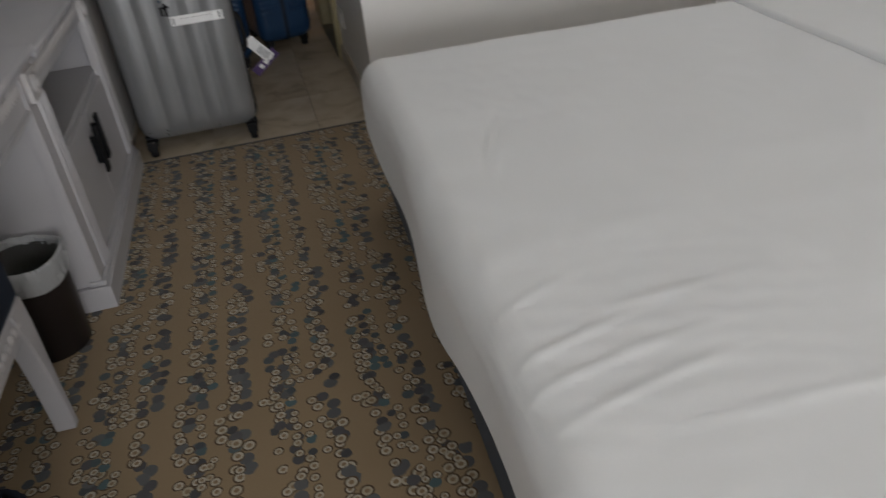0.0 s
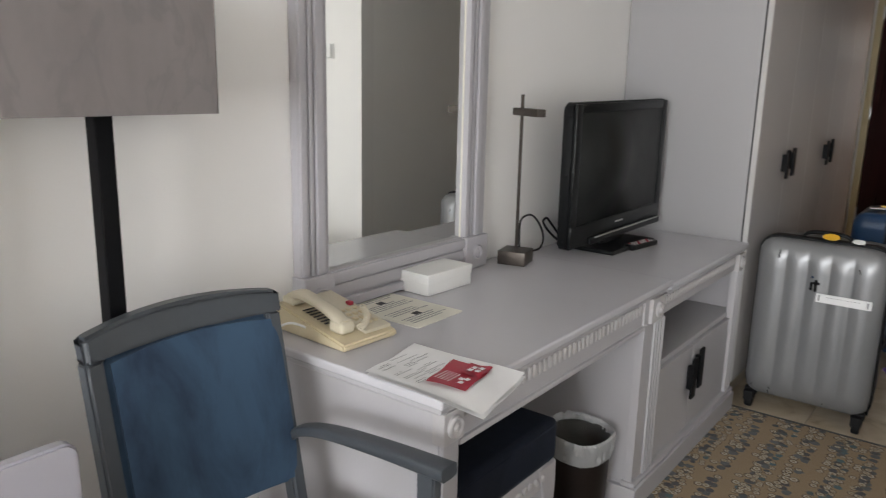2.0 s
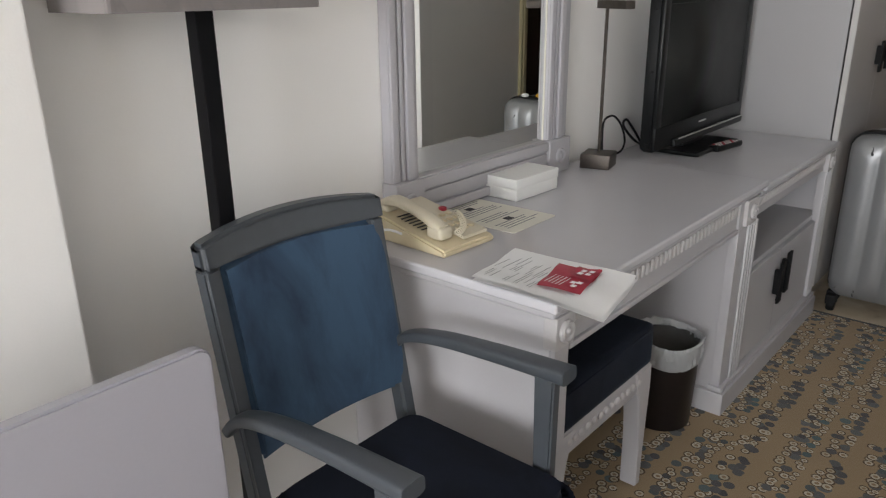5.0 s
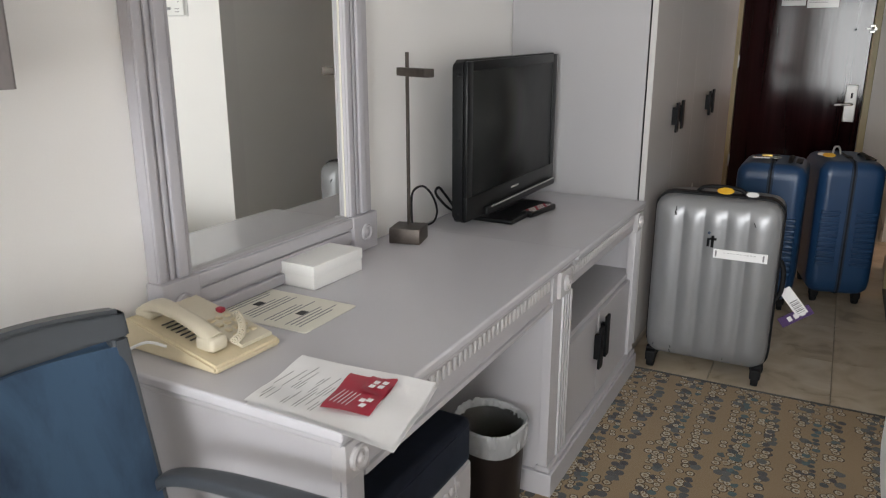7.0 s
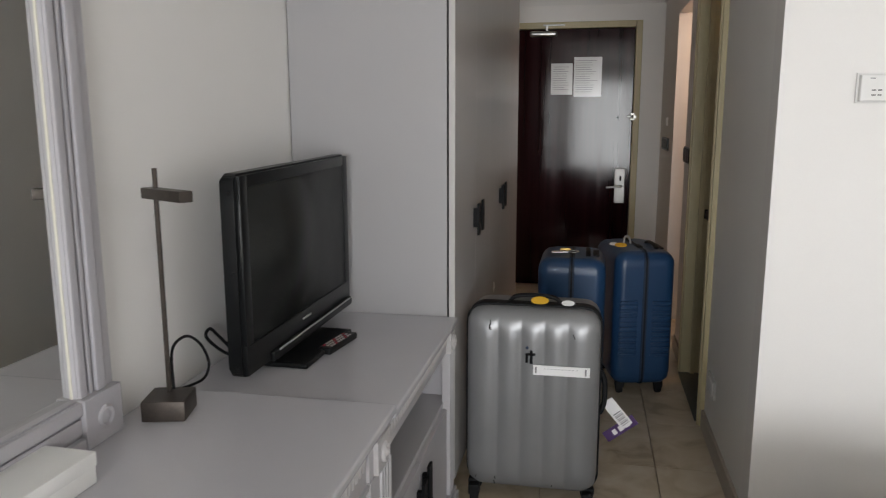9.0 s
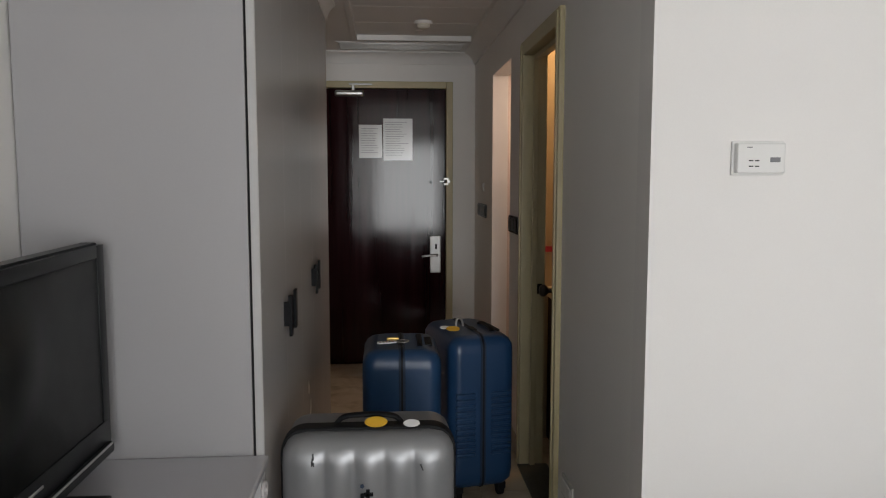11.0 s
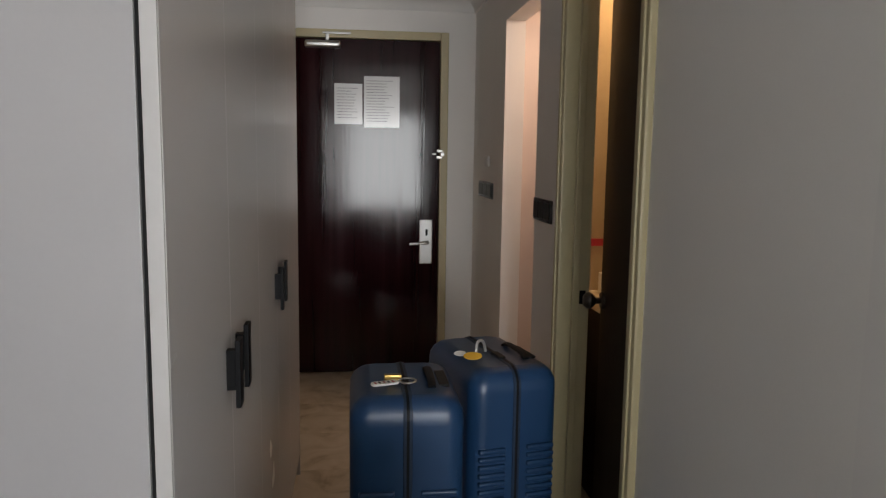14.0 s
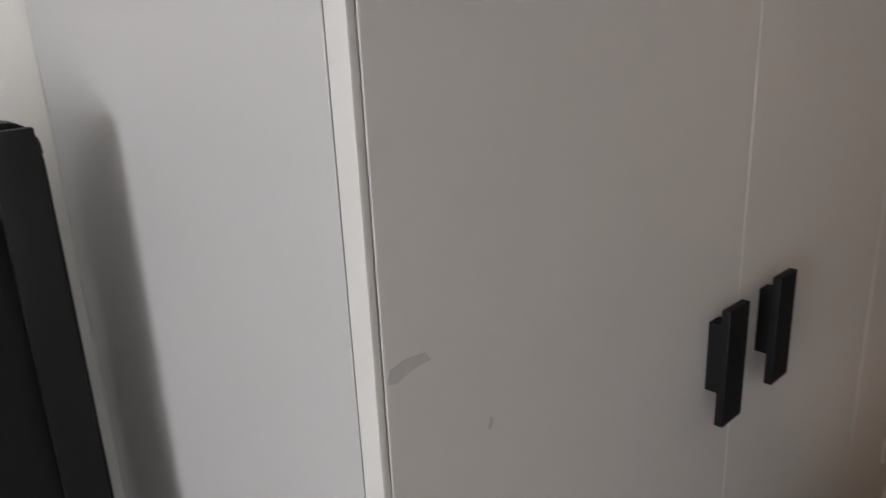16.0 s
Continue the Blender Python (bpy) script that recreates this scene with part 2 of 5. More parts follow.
def carpet_mat():
    """Tan carpet woven with wavy rows of grey-blue discs and pale rings."""
    m = bpy.data.materials.new("patterned_carpet")
    m.use_nodes = True
    t = m.node_tree
    n, k = t.nodes, t.links
    b = n["Principled BSDF"]
    b.inputs["Roughness"].default_value, b.inputs["Specular IOR Level"].default_value = 0.95, 0.1
    b.inputs["Sheen Weight"].default_value = 0.15
    tc = n.new("ShaderNodeTexCoord")

    def math(op, a, c=0.0, d=None):
        x = n.new("ShaderNodeMath")
        x.operation = op
        for i, v in enumerate((a, c) if d is None else (a, c, d)):
            if isinstance(v, (int, float)):
                x.inputs[i].default_value = v
            else:
                k.new(v, x.inputs[i])
        return x.outputs[0]

    def mix(f, a, c):
        x = n.new("ShaderNodeMix")
        x.data_type = "RGBA"
        k.new(f, x.inputs[0])
        for i, v in ((6, a), (7, c)):
            if isinstance(v, tuple):
                x.inputs[i].default_value = (*v, 1)
            else:
                k.new(v, x.inputs[i])
        return x.outputs[2]

    fine = n.new("ShaderNodeTexNoise")
    fine.inputs["Scale"].default_value, fine.inputs["Detail"].default_value = 420, 3
    k.new(tc.outputs["Object"], fine.inputs[0])
    soft = n.new("ShaderNodeTexNoise")
    soft.inputs["Scale"].default_value = 3
    k.new(tc.outputs["Object"], soft.inputs[0])
    colour = mix(soft.outputs[0], (0.285, 0.205, 0.122), (0.345, 0.252, 0.154))
    for layer, (shift, cell, period, phase) in enumerate(((0.0, 29.0, 0.106, 0.0), (3.7, 32.0, 0.106, 0.30), (9.1, 31.0, 0.106, 0.15), (5.3, 38.0, 0.212, 0.66))):
        mp = n.new("ShaderNodeMapping")
        mp.inputs["Location"].default_value = (shift, shift * 1.7, 0)
        k.new(tc.outputs["Object"], mp.inputs[0])
        v = n.new("ShaderNodeTexVoronoi")
        v.voronoi_dimensions = "2D"
        v.inputs["Scale"].default_value, v.inputs["Randomness"].default_value = cell, 0.62
        k.new(mp.outputs[0], v.inputs["Vector"])
        sep = n.new("ShaderNodeSeparateXYZ")
        k.new(v.outputs["Position"], sep.inputs[0])
        wob = n.new("ShaderNodeTexNoise")
        wob.noise_dimensions = "1D"
        wob.inputs["Scale"].default_value, wob.inputs["Detail"].default_value = 2.6, 2
        k.new(math("ADD", math("SUBTRACT", sep.outputs[1], shift * 1.7), 3.3), wob.inputs["W"])
        wander = math("MULTIPLY", math("SUBTRACT", wob.outputs[0], 0.5), 0.07)
        at = math("ADD", math("SUBTRACT", sep.outputs[0], shift), wander)
        ph = math("FRACT", math("ADD", math("DIVIDE", at, period), phase + 20.0))
        near = math("ABSOLUTE", math("SUBTRACT", ph, 0.5))
        rgb = n.new("ShaderNodeSeparateColor")
        k.new(v.outputs["Color"], rgb.inputs[0])
        chance = math("ADD", math("MULTIPLY", rgb.outputs[0], 0.13), (0.075, 0.065, 0.04, 0.02)[layer])
        inrow = math("LESS_THAN", near, chance)
        size = math("ADD", math("MULTIPLY", rgb.outputs[1], 0.15), 0.39)
        dist = v.outputs["Distance"]
        disc = math("MULTIPLY", math("LESS_THAN", dist, size), inrow)
        isring = math("GREATER_THAN", rgb.outputs[2], (0.72, 0.12, 0.35, 0.3)[layer])
        hole = math("MULTIPLY", math("LESS_THAN", dist, math("MULTIPLY", size, 0.72)), disc)
        core = math("MULTIPLY", math("LESS_THAN", dist, math("MULTIPLY", size, 0.36)), disc)
        blue = mix(rgb.outputs[1], (0.066, 0.064, 0.067), ((0.13, 0.135, 0.14), (0.11, 0.15, 0.16), (0.14, 0.14, 0.145), (0.09, 0.15, 0.165))[layer])
        pale = mix(rgb.outputs[0], (0.42, 0.36, 0.26), (0.52, 0.47, 0.38))
        brown = mix(rgb.outputs[1], (0.085, 0.055, 0.032), (0.125, 0.085, 0.05))
        ring = mix(core, mix(hole, brown, pale), (0.27, 0.19, 0.115))
        spot = mix(isring, blue, ring)
        colour = mix(disc, colour, spot)
    pilecol = n.new("ShaderNodeMapRange")
    pilecol.inputs[3].default_value, pilecol.inputs[4].default_value = 0.72, 1.28
    k.new(fine.outputs[0], pilecol.inputs[0])
    sc = n.new("ShaderNodeVectorMath")
    sc.operation = "SCALE"
    k.new(colour, sc.inputs[0]), k.new(pilecol.outputs[0], sc.inputs["Scale"])
    k.new(sc.outputs[0], b.inputs["Base Color"])
    bp = n.new("ShaderNodeBump")
    bp.inputs["Strength"].default_value, bp.inputs["Distance"].default_value = 0.5, 0.004
    k.new(fine.outputs[0], bp.inputs["Height"]), k.new(bp.outputs[0], b.inputs["Normal"])
    return m


CARPET = carpet_mat()

# ==== building helpers ====
BASE = {}


def box(x0, x1, y0, y1, z0, z1, bevel=0.0, seg=2, bm=None):
    """A box between world planes, with rounded edges; added to bm where one is given."""
    b = bmesh.new()
    bmesh.ops.create_cube(b, size=1)
    for v in b.verts:
        v.co = Vector(((x0 + x1) / 2 + v.co.x * (x1 - x0), (y0 + y1) / 2 + v.co.y * (y1 - y0), (z0 + z1) / 2 + v.co.z * (z1 - z0)))
    if bevel:
        bmesh.ops.bevel(b, geom=list(b.edges), offset=min(bevel, 0.49 * min(x1 - x0, y1 - y0, z1 - z0)), segments=seg, affect="EDGES", profile=0.6)
    return join(bm, b)


def join(bm, b):
    if bm is None:
        return b
    me = bpy.data.meshes.new("tmp")
    b.to_mesh(me)
    b.free()
    bm.from_mesh(me)
    bpy.data.meshes.remove(me)
    return bm


def prism(outline, axis, a, c, bevel=0.0, seg=2, bm=None):
    """An outline of (u, v) pairs pulled along an axis from a to c. x: (y, z); y: (x, z); z: (x, y)."""
    b = bmesh.new()
    put = {"x": lambda u, v, w: (w, u, v), "y": lambda u, v, w: (u, w, v), "z": lambda u, v, w: (u, v, w)}[axis]
    lo = [b.verts.new(put(u, v, a)) for u, v in outline]
    hi = [b.verts.new(put(u, v, c)) for u, v in outline]
    b.faces.new(lo), b.faces.new(hi)
    for i in range(len(lo)):
        j = (i + 1) % len(lo)
        b.faces.new((lo[i], lo[j], hi[j], hi[i]))
    bmesh.ops.recalc_face_normals(b, faces=b.faces)
    if bevel:
        caps = [e for e in b.edges if len({f.normal.to_tuple(1) for f in e.link_faces}) == 2]
        bmesh.ops.bevel(b, geom=caps, offset=bevel, segments=seg, affect="EDGES")
    return join(bm, b)


def lathe(profile, centre, n=40, bm=None, axis="z"):
    """A profile of (radius, height) pairs turned about an axis through centre."""
    b = bmesh.new()
    rings = []
    for r, h in profile:
        ring = []
        for i in range(n):
            a = 2 * math.pi * i / n
            p = (r * math.cos(a), r * math.sin(a), h)
            p = {"z": p, "x": (p[2], p[0], p[1]), "y": (p[0], p[2], p[1])}[axis]
            ring.append(b.verts.new(Vector(centre) + Vector(p)))
        rings.append(ring)
    for lo, hi in zip(rings, rings[1:]):
        for i in range(n):
            j = (i + 1) % n
            b.faces.new((lo[i], lo[j], hi[j], hi[i]))
    if profile[0][0] > 1e-4:
        b.faces.new(rings[0])
    if profile[-1][0] > 1e-4:
        b.faces.new(rings[-1])
    bmesh.ops.recalc_face_normals(b, faces=b.faces)
    return join(bm, b)


def tube(points, r, n=10, bm=None, flat=1.0, square=1.0):
    """A round bar along a smooth line through points; r may be one number or one for each point."""
    pts = [Vector(p) for p in points]
    rad = list(r) if isinstance(r, (list, tuple)) else [r] * len(pts)
    line, rr = [], []
    for i in range(len(pts) - 1):
        p0, p1, p2, p3 = pts[max(i - 1, 0)], pts[i], pts[i + 1], pts[min(i + 2, len(pts) - 1)]
        steps = 6 if len(pts) > 2 else 1
        for s in range(steps):
            f = s / steps
            line.append(0.5 * ((2 * p1) + (p2 - p0) * f + (2 * p0 - 5 * p1 + 4 * p2 - p3) * f * f + (3 * p1 - p0 - 3 * p2 + p3) * f ** 3))
            rr.append(rad[i] + (rad[i + 1] - rad[i]) * f)
    line.append(pts[-1]), rr.append(rad[-1])
    b = bmesh.new()
    rings = []
    side = None
    for i, p in enumerate(line):
        d = (line[min(i + 1, len(line) - 1)] - line[max(i - 1, 0)]).normalized()
        if side is None:
            side = d.cross(Vector((0, 0, 1)))
            if side.length < 0.1:
                side = d.cross(Vector((1, 0, 0)))
        side = (side - d * side.dot(d)).normalized()
        up = d.cross(side)
        rings.append([b.verts.new(p + rr[i] * (bent(math.cos(2 * math.pi * (j + 0.5) / n), square) * side + flat * bent(math.sin(2 * math.pi * (j + 0.5) / n), square) * up)) for j in range(n)])
    for lo, hi in zip(rings, rings[1:]):
        for i in range(n):
            j = (i + 1) % n
            b.faces.new((lo[i], lo[j], hi[j], hi[i]))
    b.faces.new(rings[0]), b.faces.new(rings[-1])
    bmesh.ops.recalc_face_normals(b, faces=b.faces)
    return join(bm, b)


def bent(v, power):
    return math.copysign(abs(v) ** power, v)


def rounded(x0, x1, y0, y1, r, n=6):
    """The outline of a rectangle with round corners."""
    out = []
    for cx, cy, a0 in ((x1 - r, y1 - r, 0), (x0 + r, y1 - r, 90), (x0 + r, y0 + r, 180), (x1 - r, y0 + r, 270)):
        for i in range(n + 1):
            a = radians(a0 + 90 * i / n)
            out.append((cx + r * math.cos(a), cy + r * math.sin(a)))
    return out


def mesh_ob(name, bm, material, smooth=True):
    me = bpy.data.meshes.new(name)
    bm.to_mesh(me)
    bm.free()
    me.materials.append(material)
    if smooth:
        me.polygons.foreach_set("use_smooth", [max(abs(c) for c in p.normal) < 0.9998 for p in me.polygons])
        me.set_sharp_from_angle(angle=radians(38))
        me.polygons.foreach_set("use_smooth", [max(abs(c) for c in p.normal) < 0.9998 for p in me.polygons])
        me.update()
    return new(name, me)


def thing(name, label, category, at, group="", kind=""):
    ob = new(name)
    ob.empty_display_size = 0.05
    ob.location = at
    BASE[ob.name] = Vector(at)
    return tagged(ob, label, category, group, kind)


def part(name, bm, material, parent, label=""):
    """A bmesh in world places, as one mesh under a thing or under a part."""
    base = BASE[parent.name]
    bmesh.ops.translate(bm, verts=bm.verts, vec=-base)
    ob = mesh_ob(name, bm, material)
    ob.parent = parent
    BASE[ob.name] = base
    if label:
        ob["label"] = label
    return ob


def pieces(name, bm, material, parent, steps, label=""):
    """Alike parts on one mesh: the first, then copies moved by each step."""
    first = part(name, bm, material, parent, label)
    for st_ in steps:
        o = first.copy()
        scene.collection.objects.link(o)
        o.location = st_
    return first


def solo(name, bm, material, label, category="", group="", kind="", at=None):
    """A thing of one mesh."""
    if at is not None:
        bmesh.ops.translate(bm, verts=bm.verts, vec=-Vector(at))
    ob = mesh_ob(name, bm, material)
    if at is not None:
        ob.location = at
    BASE[ob.name] = Vector(at) if at is not None else Vector((0, 0, 0))
    return tagged(ob, label, category, group, kind)


def structure(name, bm, material, label):
    return solo(name, bm, material, label, "", "", "structure")


def turned(bm, centre, deg, axis="Z"):
    bmesh.ops.rotate(bm, verts=bm.verts, cent=centre, matrix=Matrix.Rotation(radians(deg), 3, axis))
    return bm


# ==== the shell of the room ====
LX, CX, ROOM_H, COR_H = -1.10, 0.467, 2.62, 2.345
EAST, SOUTH, END = 2.55, -3.60, 7.97

structure("floor_carpet", box(LX, EAST, SOUTH, 4.262, -0.08, 0.0), CARPET, "tan carpet with wavy rows of grey discs and rings")
structure("floor_subfloor", box(-1.2, 2.6, 4.262, 8.1, -0.10, -0.012), TILE_GAP, "sandy grout bed under the hallway tiles")
structure("trim_carpet_edge", box(-0.535, CX, 4.259, 4.269, -0.006, 0.003, 0.001), STONE, "thin dark strip between carpet and hallway tiles")
structure("wall_west", box(LX - 0.12, LX, SOUTH, 6.6, 0, ROOM_H), WALL, "plain off-white painted wall behind the desk")
structure("wall_pilaster", box(LX, -1.0, SOUTH, 1.578, 0, ROOM_H, 0.004), WALL, "off-white painted wall projection beside the floor lamp")
structure("wall_thermostat", box(CX, EAST, 4.217, 4.317, 0, ROOM_H), WALL, "off-white painted wall carrying the thermostat")
structure("wall_east", box(EAST, EAST + 0.12, SOUTH, 4.317, 0, ROOM_H), WALL, "plain off-white wall behind the bed head")
wb = box(-1.22, -0.95, SOUTH - 0.14, SOUTH, 0, ROOM_H)
box(2.40, 2.67, SOUTH - 0.14, SOUTH, 0, ROOM_H, bm=wb)
box(-0.95, 2.40, SOUTH - 0.14, SOUTH, 2.33, ROOM_H, bm=wb)
box(-0.95, 2.40, SOUTH - 0.14, SOUTH, 0, 0.14, bm=wb)
structure("wall_south", wb, WALL, "off-white wall around the wide window")
structure("ceiling", box(-1.22, 2.67, SOUTH - 0.14, 4.317, ROOM_H, ROOM_H + 0.1), CEILING, "plain white bedroom ceiling")

win = thing("window_1", "wide white-framed window with daylight behind", "window", (0.75, SOUTH, 0.14), kind="structure")
wf = box(-0.95, 2.40, SOUTH - 0.10, SOUTH - 0.03, 0.14, 0.20, 0.004)
box(-0.95, 2.40, SOUTH - 0.10, SOUTH - 0.03, 2.27, 2.33, 0.004, bm=wf)
for x in (-0.95, 0.34, 1.50, 2.34):
    box(x, x + 0.06, SOUTH - 0.10, SOUTH - 0.03, 0.20, 2.27, 0.004, bm=wf)
part("window_frame", wf, WHITE, win)
for x, w_ in ((-0.89, 1.23), (0.40, 1.10), (1.56, 0.78)):
    p = part("pane", box(x, x + w_, SOUTH - 0.07, SOUTH - 0.064, 0.20, 2.27), glass_mat(), win)
    p.visible_shadow = False


def curtain(x0, x1):
    b = bmesh.new()
    n, rows = 70, 12
    grid = []
    for i in range(n + 1):
        f = i / n
        col = []
        for j in range(rows + 1):
            z = 0.04 + (2.46 - 0.04) * j / rows
            x = x0 + (x1 - x0) * f
            y = SOUTH + 0.16 + 0.035 * math.sin(f * 46 + 0.3 * math.sin(z * 3)) + 0.012 * math.sin(f * 17 + z)
            col.append(b.verts.new((x, y, z)))
        grid.append(col)
    for i in range(n):
        for j in range(rows):
            b.faces.new((grid[i][j], grid[i + 1][j], grid[i + 1][j + 1], grid[i][j + 1]))
    bmesh.ops.solidify(b, geom=b.faces[:], thickness=0.003)
    return b


for x0, x1 in ((-1.06, -0.96), (2.42, 2.52)):
    solo("curtain", curtain(x0, x1), CURTAIN, "white gathered curtain hanging beside the window", "curtain", "window curtains", at=(x0, SOUTH + 0.16, 0.04))

# hallway
for y0, y1, z0 in ((4.317, 5.163, 0), (5.163, 5.957, 2.057), (5.957, 6.36, 0), (6.36, 7.04, 2.06), (7.04, END, 0)):
    structure("wall_hallway", box(CX, CX + 0.098, y0, y1, z0, 2.6), CORRIDOR_WALL, "grey-beige painted hallway wall beside the bathroom door")
we = box(-1.2, -0.714, END, END + 0.12, 0, 2.6)
box(0.289, 1.6, END, END + 0.12, 0, 2.6, bm=we)
box(-0.714, 0.289, END, END + 0.12, 2.125, 2.6, bm=we)
structure("wall_entrance", we, CORRIDOR_WALL, "grey-beige wall around the entrance door")
structure("wall_outer_corridor", box(-0.9, 0.5, END + 0.24, END + 0.3, 0, 2.6), CORRIDOR_WALL, "plain wall closing the place behind the entrance door")
structure("wall_hallway_left", box(-0.86, -0.74, 6.46, END, 0, 2.6), CORRIDOR_WALL, "grey-beige wall between wardrobe and entrance door")

ce = box(-0.86, -0.40, 4.317, END, COR_H, 2.6)
box(0.385, 0.60, 4.317, END, COR_H, 2.6, bm=ce)
box(-0.40, 0.385, 7.46, END, COR_H, 2.6, bm=ce)
box(-0.40, 0.385, 4.317, 4.45, COR_H, 2.6, bm=ce)
box(-0.40, 0.385, 4.45, 7.46, 2.385, 2.6, bm=ce)
y = 4.46
while y < 7.4:
    box(-0.396, 0.381, y + 0.005, y + 0.425, 2.372, 2.39, 0.005, bm=ce)
    y += 0.43
structure("ceiling_hallway", ce, CEILING, "white hallway ceiling with a shallow recessed panelled tray")
vent = thing("ceiling_vent", "long white linear air grille in the hallway ceiling", "vent", (-0.08, 7.66, COR_H))
part("frame", box(-0.54, 0.36, 7.53, 7.80, COR_H - 0.006, COR_H - 0.001, 0.002), CEILING, vent)
for q in range(9):
    part("slat", box(-0.52, 0.34, 7.55 + q * 0.027, 7.562 + q * 0.027, COR_H - 0.011, COR_H - 0.005, 0.002), SOFTSTEEL, vent)
co = bmesh.new()
cove = [(0, 0), (0, -0.085), (0.012, -0.085), (0.02, -0.06), (0.04, -0.035), (0.065, -0.018), (0.085, -0.012), (0.085, 0)]
prism([(CX - u, COR_H + v) for u, v in cove], "y", 4.33, END, bm=co)
prism([(END - u, COR_H + v) for u, v in cove], "x", -0.74, CX, bm=co)
prism([(-0.52 + u * 0.6, COR_H + v) for u, v in cove], "y", 4.26, 6.46, bm=co)
structure("trim_cornice", co, CEILING, "white moulded cornice along the hallway ceiling")
tr = bmesh.new()
for x0, x1, y0, y1 in ((-0.425, -0.39, 4.45, 7.46), (0.375, 0.41, 4.45, 7.46), (-0.425, 0.41, 7.44, 7.475), (-0.425, 0.41, 4.43, 4.465)):
    box(x0, x1, y0, y1, COR_H - 0.008, COR_H + 0.03, 0.006, bm=tr)
structure("trim_tray", tr, CEILING, "white moulding around the ceiling tray")

sk = box(CX - 0.014, CX, 4.30, 5.155, 0, 0.085, 0.004)
box(CX - 0.014, CX, 5.965, 6.36, 0, 0.085, 0.004, bm=sk)
box(CX - 0.014, CX, 7.04, END, 0, 0.085, 0.004, bm=sk)
box(0.30, CX - 0.014, END - 0.014, END, 0, 0.085, 0.004, bm=sk)
structure("baseboard", sk, SKIRT, "beige stone skirting along the hallway")

# ==== entrance door ====
door = thing("door_1", "glossy dark mahogany entrance door, closed, with notices and lever lock", "door", (-0.2, END, 0), kind="structure")
part("leaf", box(-0.668, 0.243, END - 0.012, END + 0.035, 0.008, 2.078, 0.003), DOORWOOD, door)
fr = box(-0.722, -0.672, END - 0.028, END + 0.05, 0, 2.133, 0.006)
box(0.247, 0.297, END - 0.028, END + 0.05, 0, 2.133, 0.006, bm=fr)
box(-0.672, 0.247, END - 0.028, END + 0.05, 2.083, 2.133, 0.006, bm=fr)
part("door_frame", fr, OLIVE, door, "ochre painted frame")
lk = part("lock_plate", box(0.125, 0.207, END - 0.026, END - 0.012, 0.705, 0.985, 0.006), SOFTSTEEL, door, "satin steel lock plate")
lv = tube([(0.175, END - 0.02, 0.842), (0.175, END - 0.062, 0.842), (0.15, END - 0.07, 0.842), (0.06, END - 0.07, 0.836)], [0.011, 0.010, 0.010, 0.008])
part("lever", lv, CHROME, lk)
part("keyhole", box(0.163, 0.178, END - 0.029, END - 0.025, 0.885, 0.925, 0.003), BLACK, lk)
cl = part("door_closer", box(-0.575, -0.36, END - 0.075, END - 0.012, 2.018, 2.062, 0.018, 3), CHROME, door, "polished door closer")
arm = box(-0.45, -0.43, END - 0.06, END - 0.045, 2.062, 2.11, 0.003)
box(-0.47, -0.30, END - 0.062, END - 0.042, 2.10, 2.112, 0.003, bm=arm)
part("closer_arm", arm, SOFTSTEEL, cl)
la = box(0.225, 0.262, END - 0.05, END - 0.028, 1.405, 1.425, 0.004)
box(0.225, 0.262, END - 0.05, END - 0.028, 1.365, 1.385, 0.004, bm=la)
lathe([(0.012, -0.01), (0.012, 0.01)], (0.262, END - 0.045, 1.395), 12, bm=la, axis="y")
box(0.2, 0.23, END - 0.04, END - 0.012, 1.39, 1.402, 0.003, bm=la)
part("security_latch", la, CHROME, door, "polished steel swing latch")
part("door_viewer", lathe([(0.009, -0.006), (0.009, 0.004)], (0.13, END - 0.014, 1.39), 14, axis="y"), BLACK, door)
for z in (1.86, 1.1, 0.3):
    part("hinge", box(-0.678, -0.664, END - 0.03, END - 0.01, z, z + 0.1, 0.003), SOFTSTEEL, door)


SLEEVE = mat("glossy_sleeve", (0.55, 0.55, 0.55), 0.16, var=0.03, bump=0.0, coat=0.3)


def notice(x0, x1, z0, z1, label, lines):
    ob = thing("door_notice", label, "notice", ((x0 + x1) / 2, END - 0.012, z0), "door notices")
    part("sleeve", box(x0, x1, END - 0.0155, END - 0.0125, z0, z1, 0.001), SLEEVE, ob, "clear glossy sleeve")
    r = random.Random(int(x0 * 1000))
    z = z1 - 0.03
    for _ in range(lines):
        w = (x1 - x0) * r.uniform(0.5, 0.8)
        part("text_line", box(x0 + 0.015, x0 + 0.015 + w, END - 0.0165, END - 0.0157, z, z + 0.004), INK, ob)
        z -= (z1 - z0 - 0.05) / lines
    return ob


notice(-0.402, -0.232, 1.570, 1.815, "white printed notice in a clear sleeve on the door", 11)
notice(-0.222, -0.004, 1.552, 1.862, "larger glossy notice in a clear sleeve on the door", 15)

# ==== bathroom door ====
bd = thing("door_2", "dark brown bathroom door left slightly ajar with a round knob", "door", (CX, 5.22, 0), kind="structure")
fr = box(CX - 0.022, CX + 0.10, 5.155, 5.22, 0, 2.065, 0.008)
box(CX - 0.022, CX + 0.10, 5.90, 5.965, 0, 2.065, 0.008, bm=fr)
box(CX - 0.022, CX + 0.10, 5.22, 5.90, 2.0, 2.065, 0.008, bm=fr)
for y0, y1 in ((5.175, 5.195), (5.925, 5.945)):
    box(CX - 0.028, CX - 0.018, y0, y1, 0, 2.05, 0.004, bm=fr)
box(CX + 0.03, CX + 0.055, 5.878, 5.90, 0, 2.0, 0.003, bm=fr)
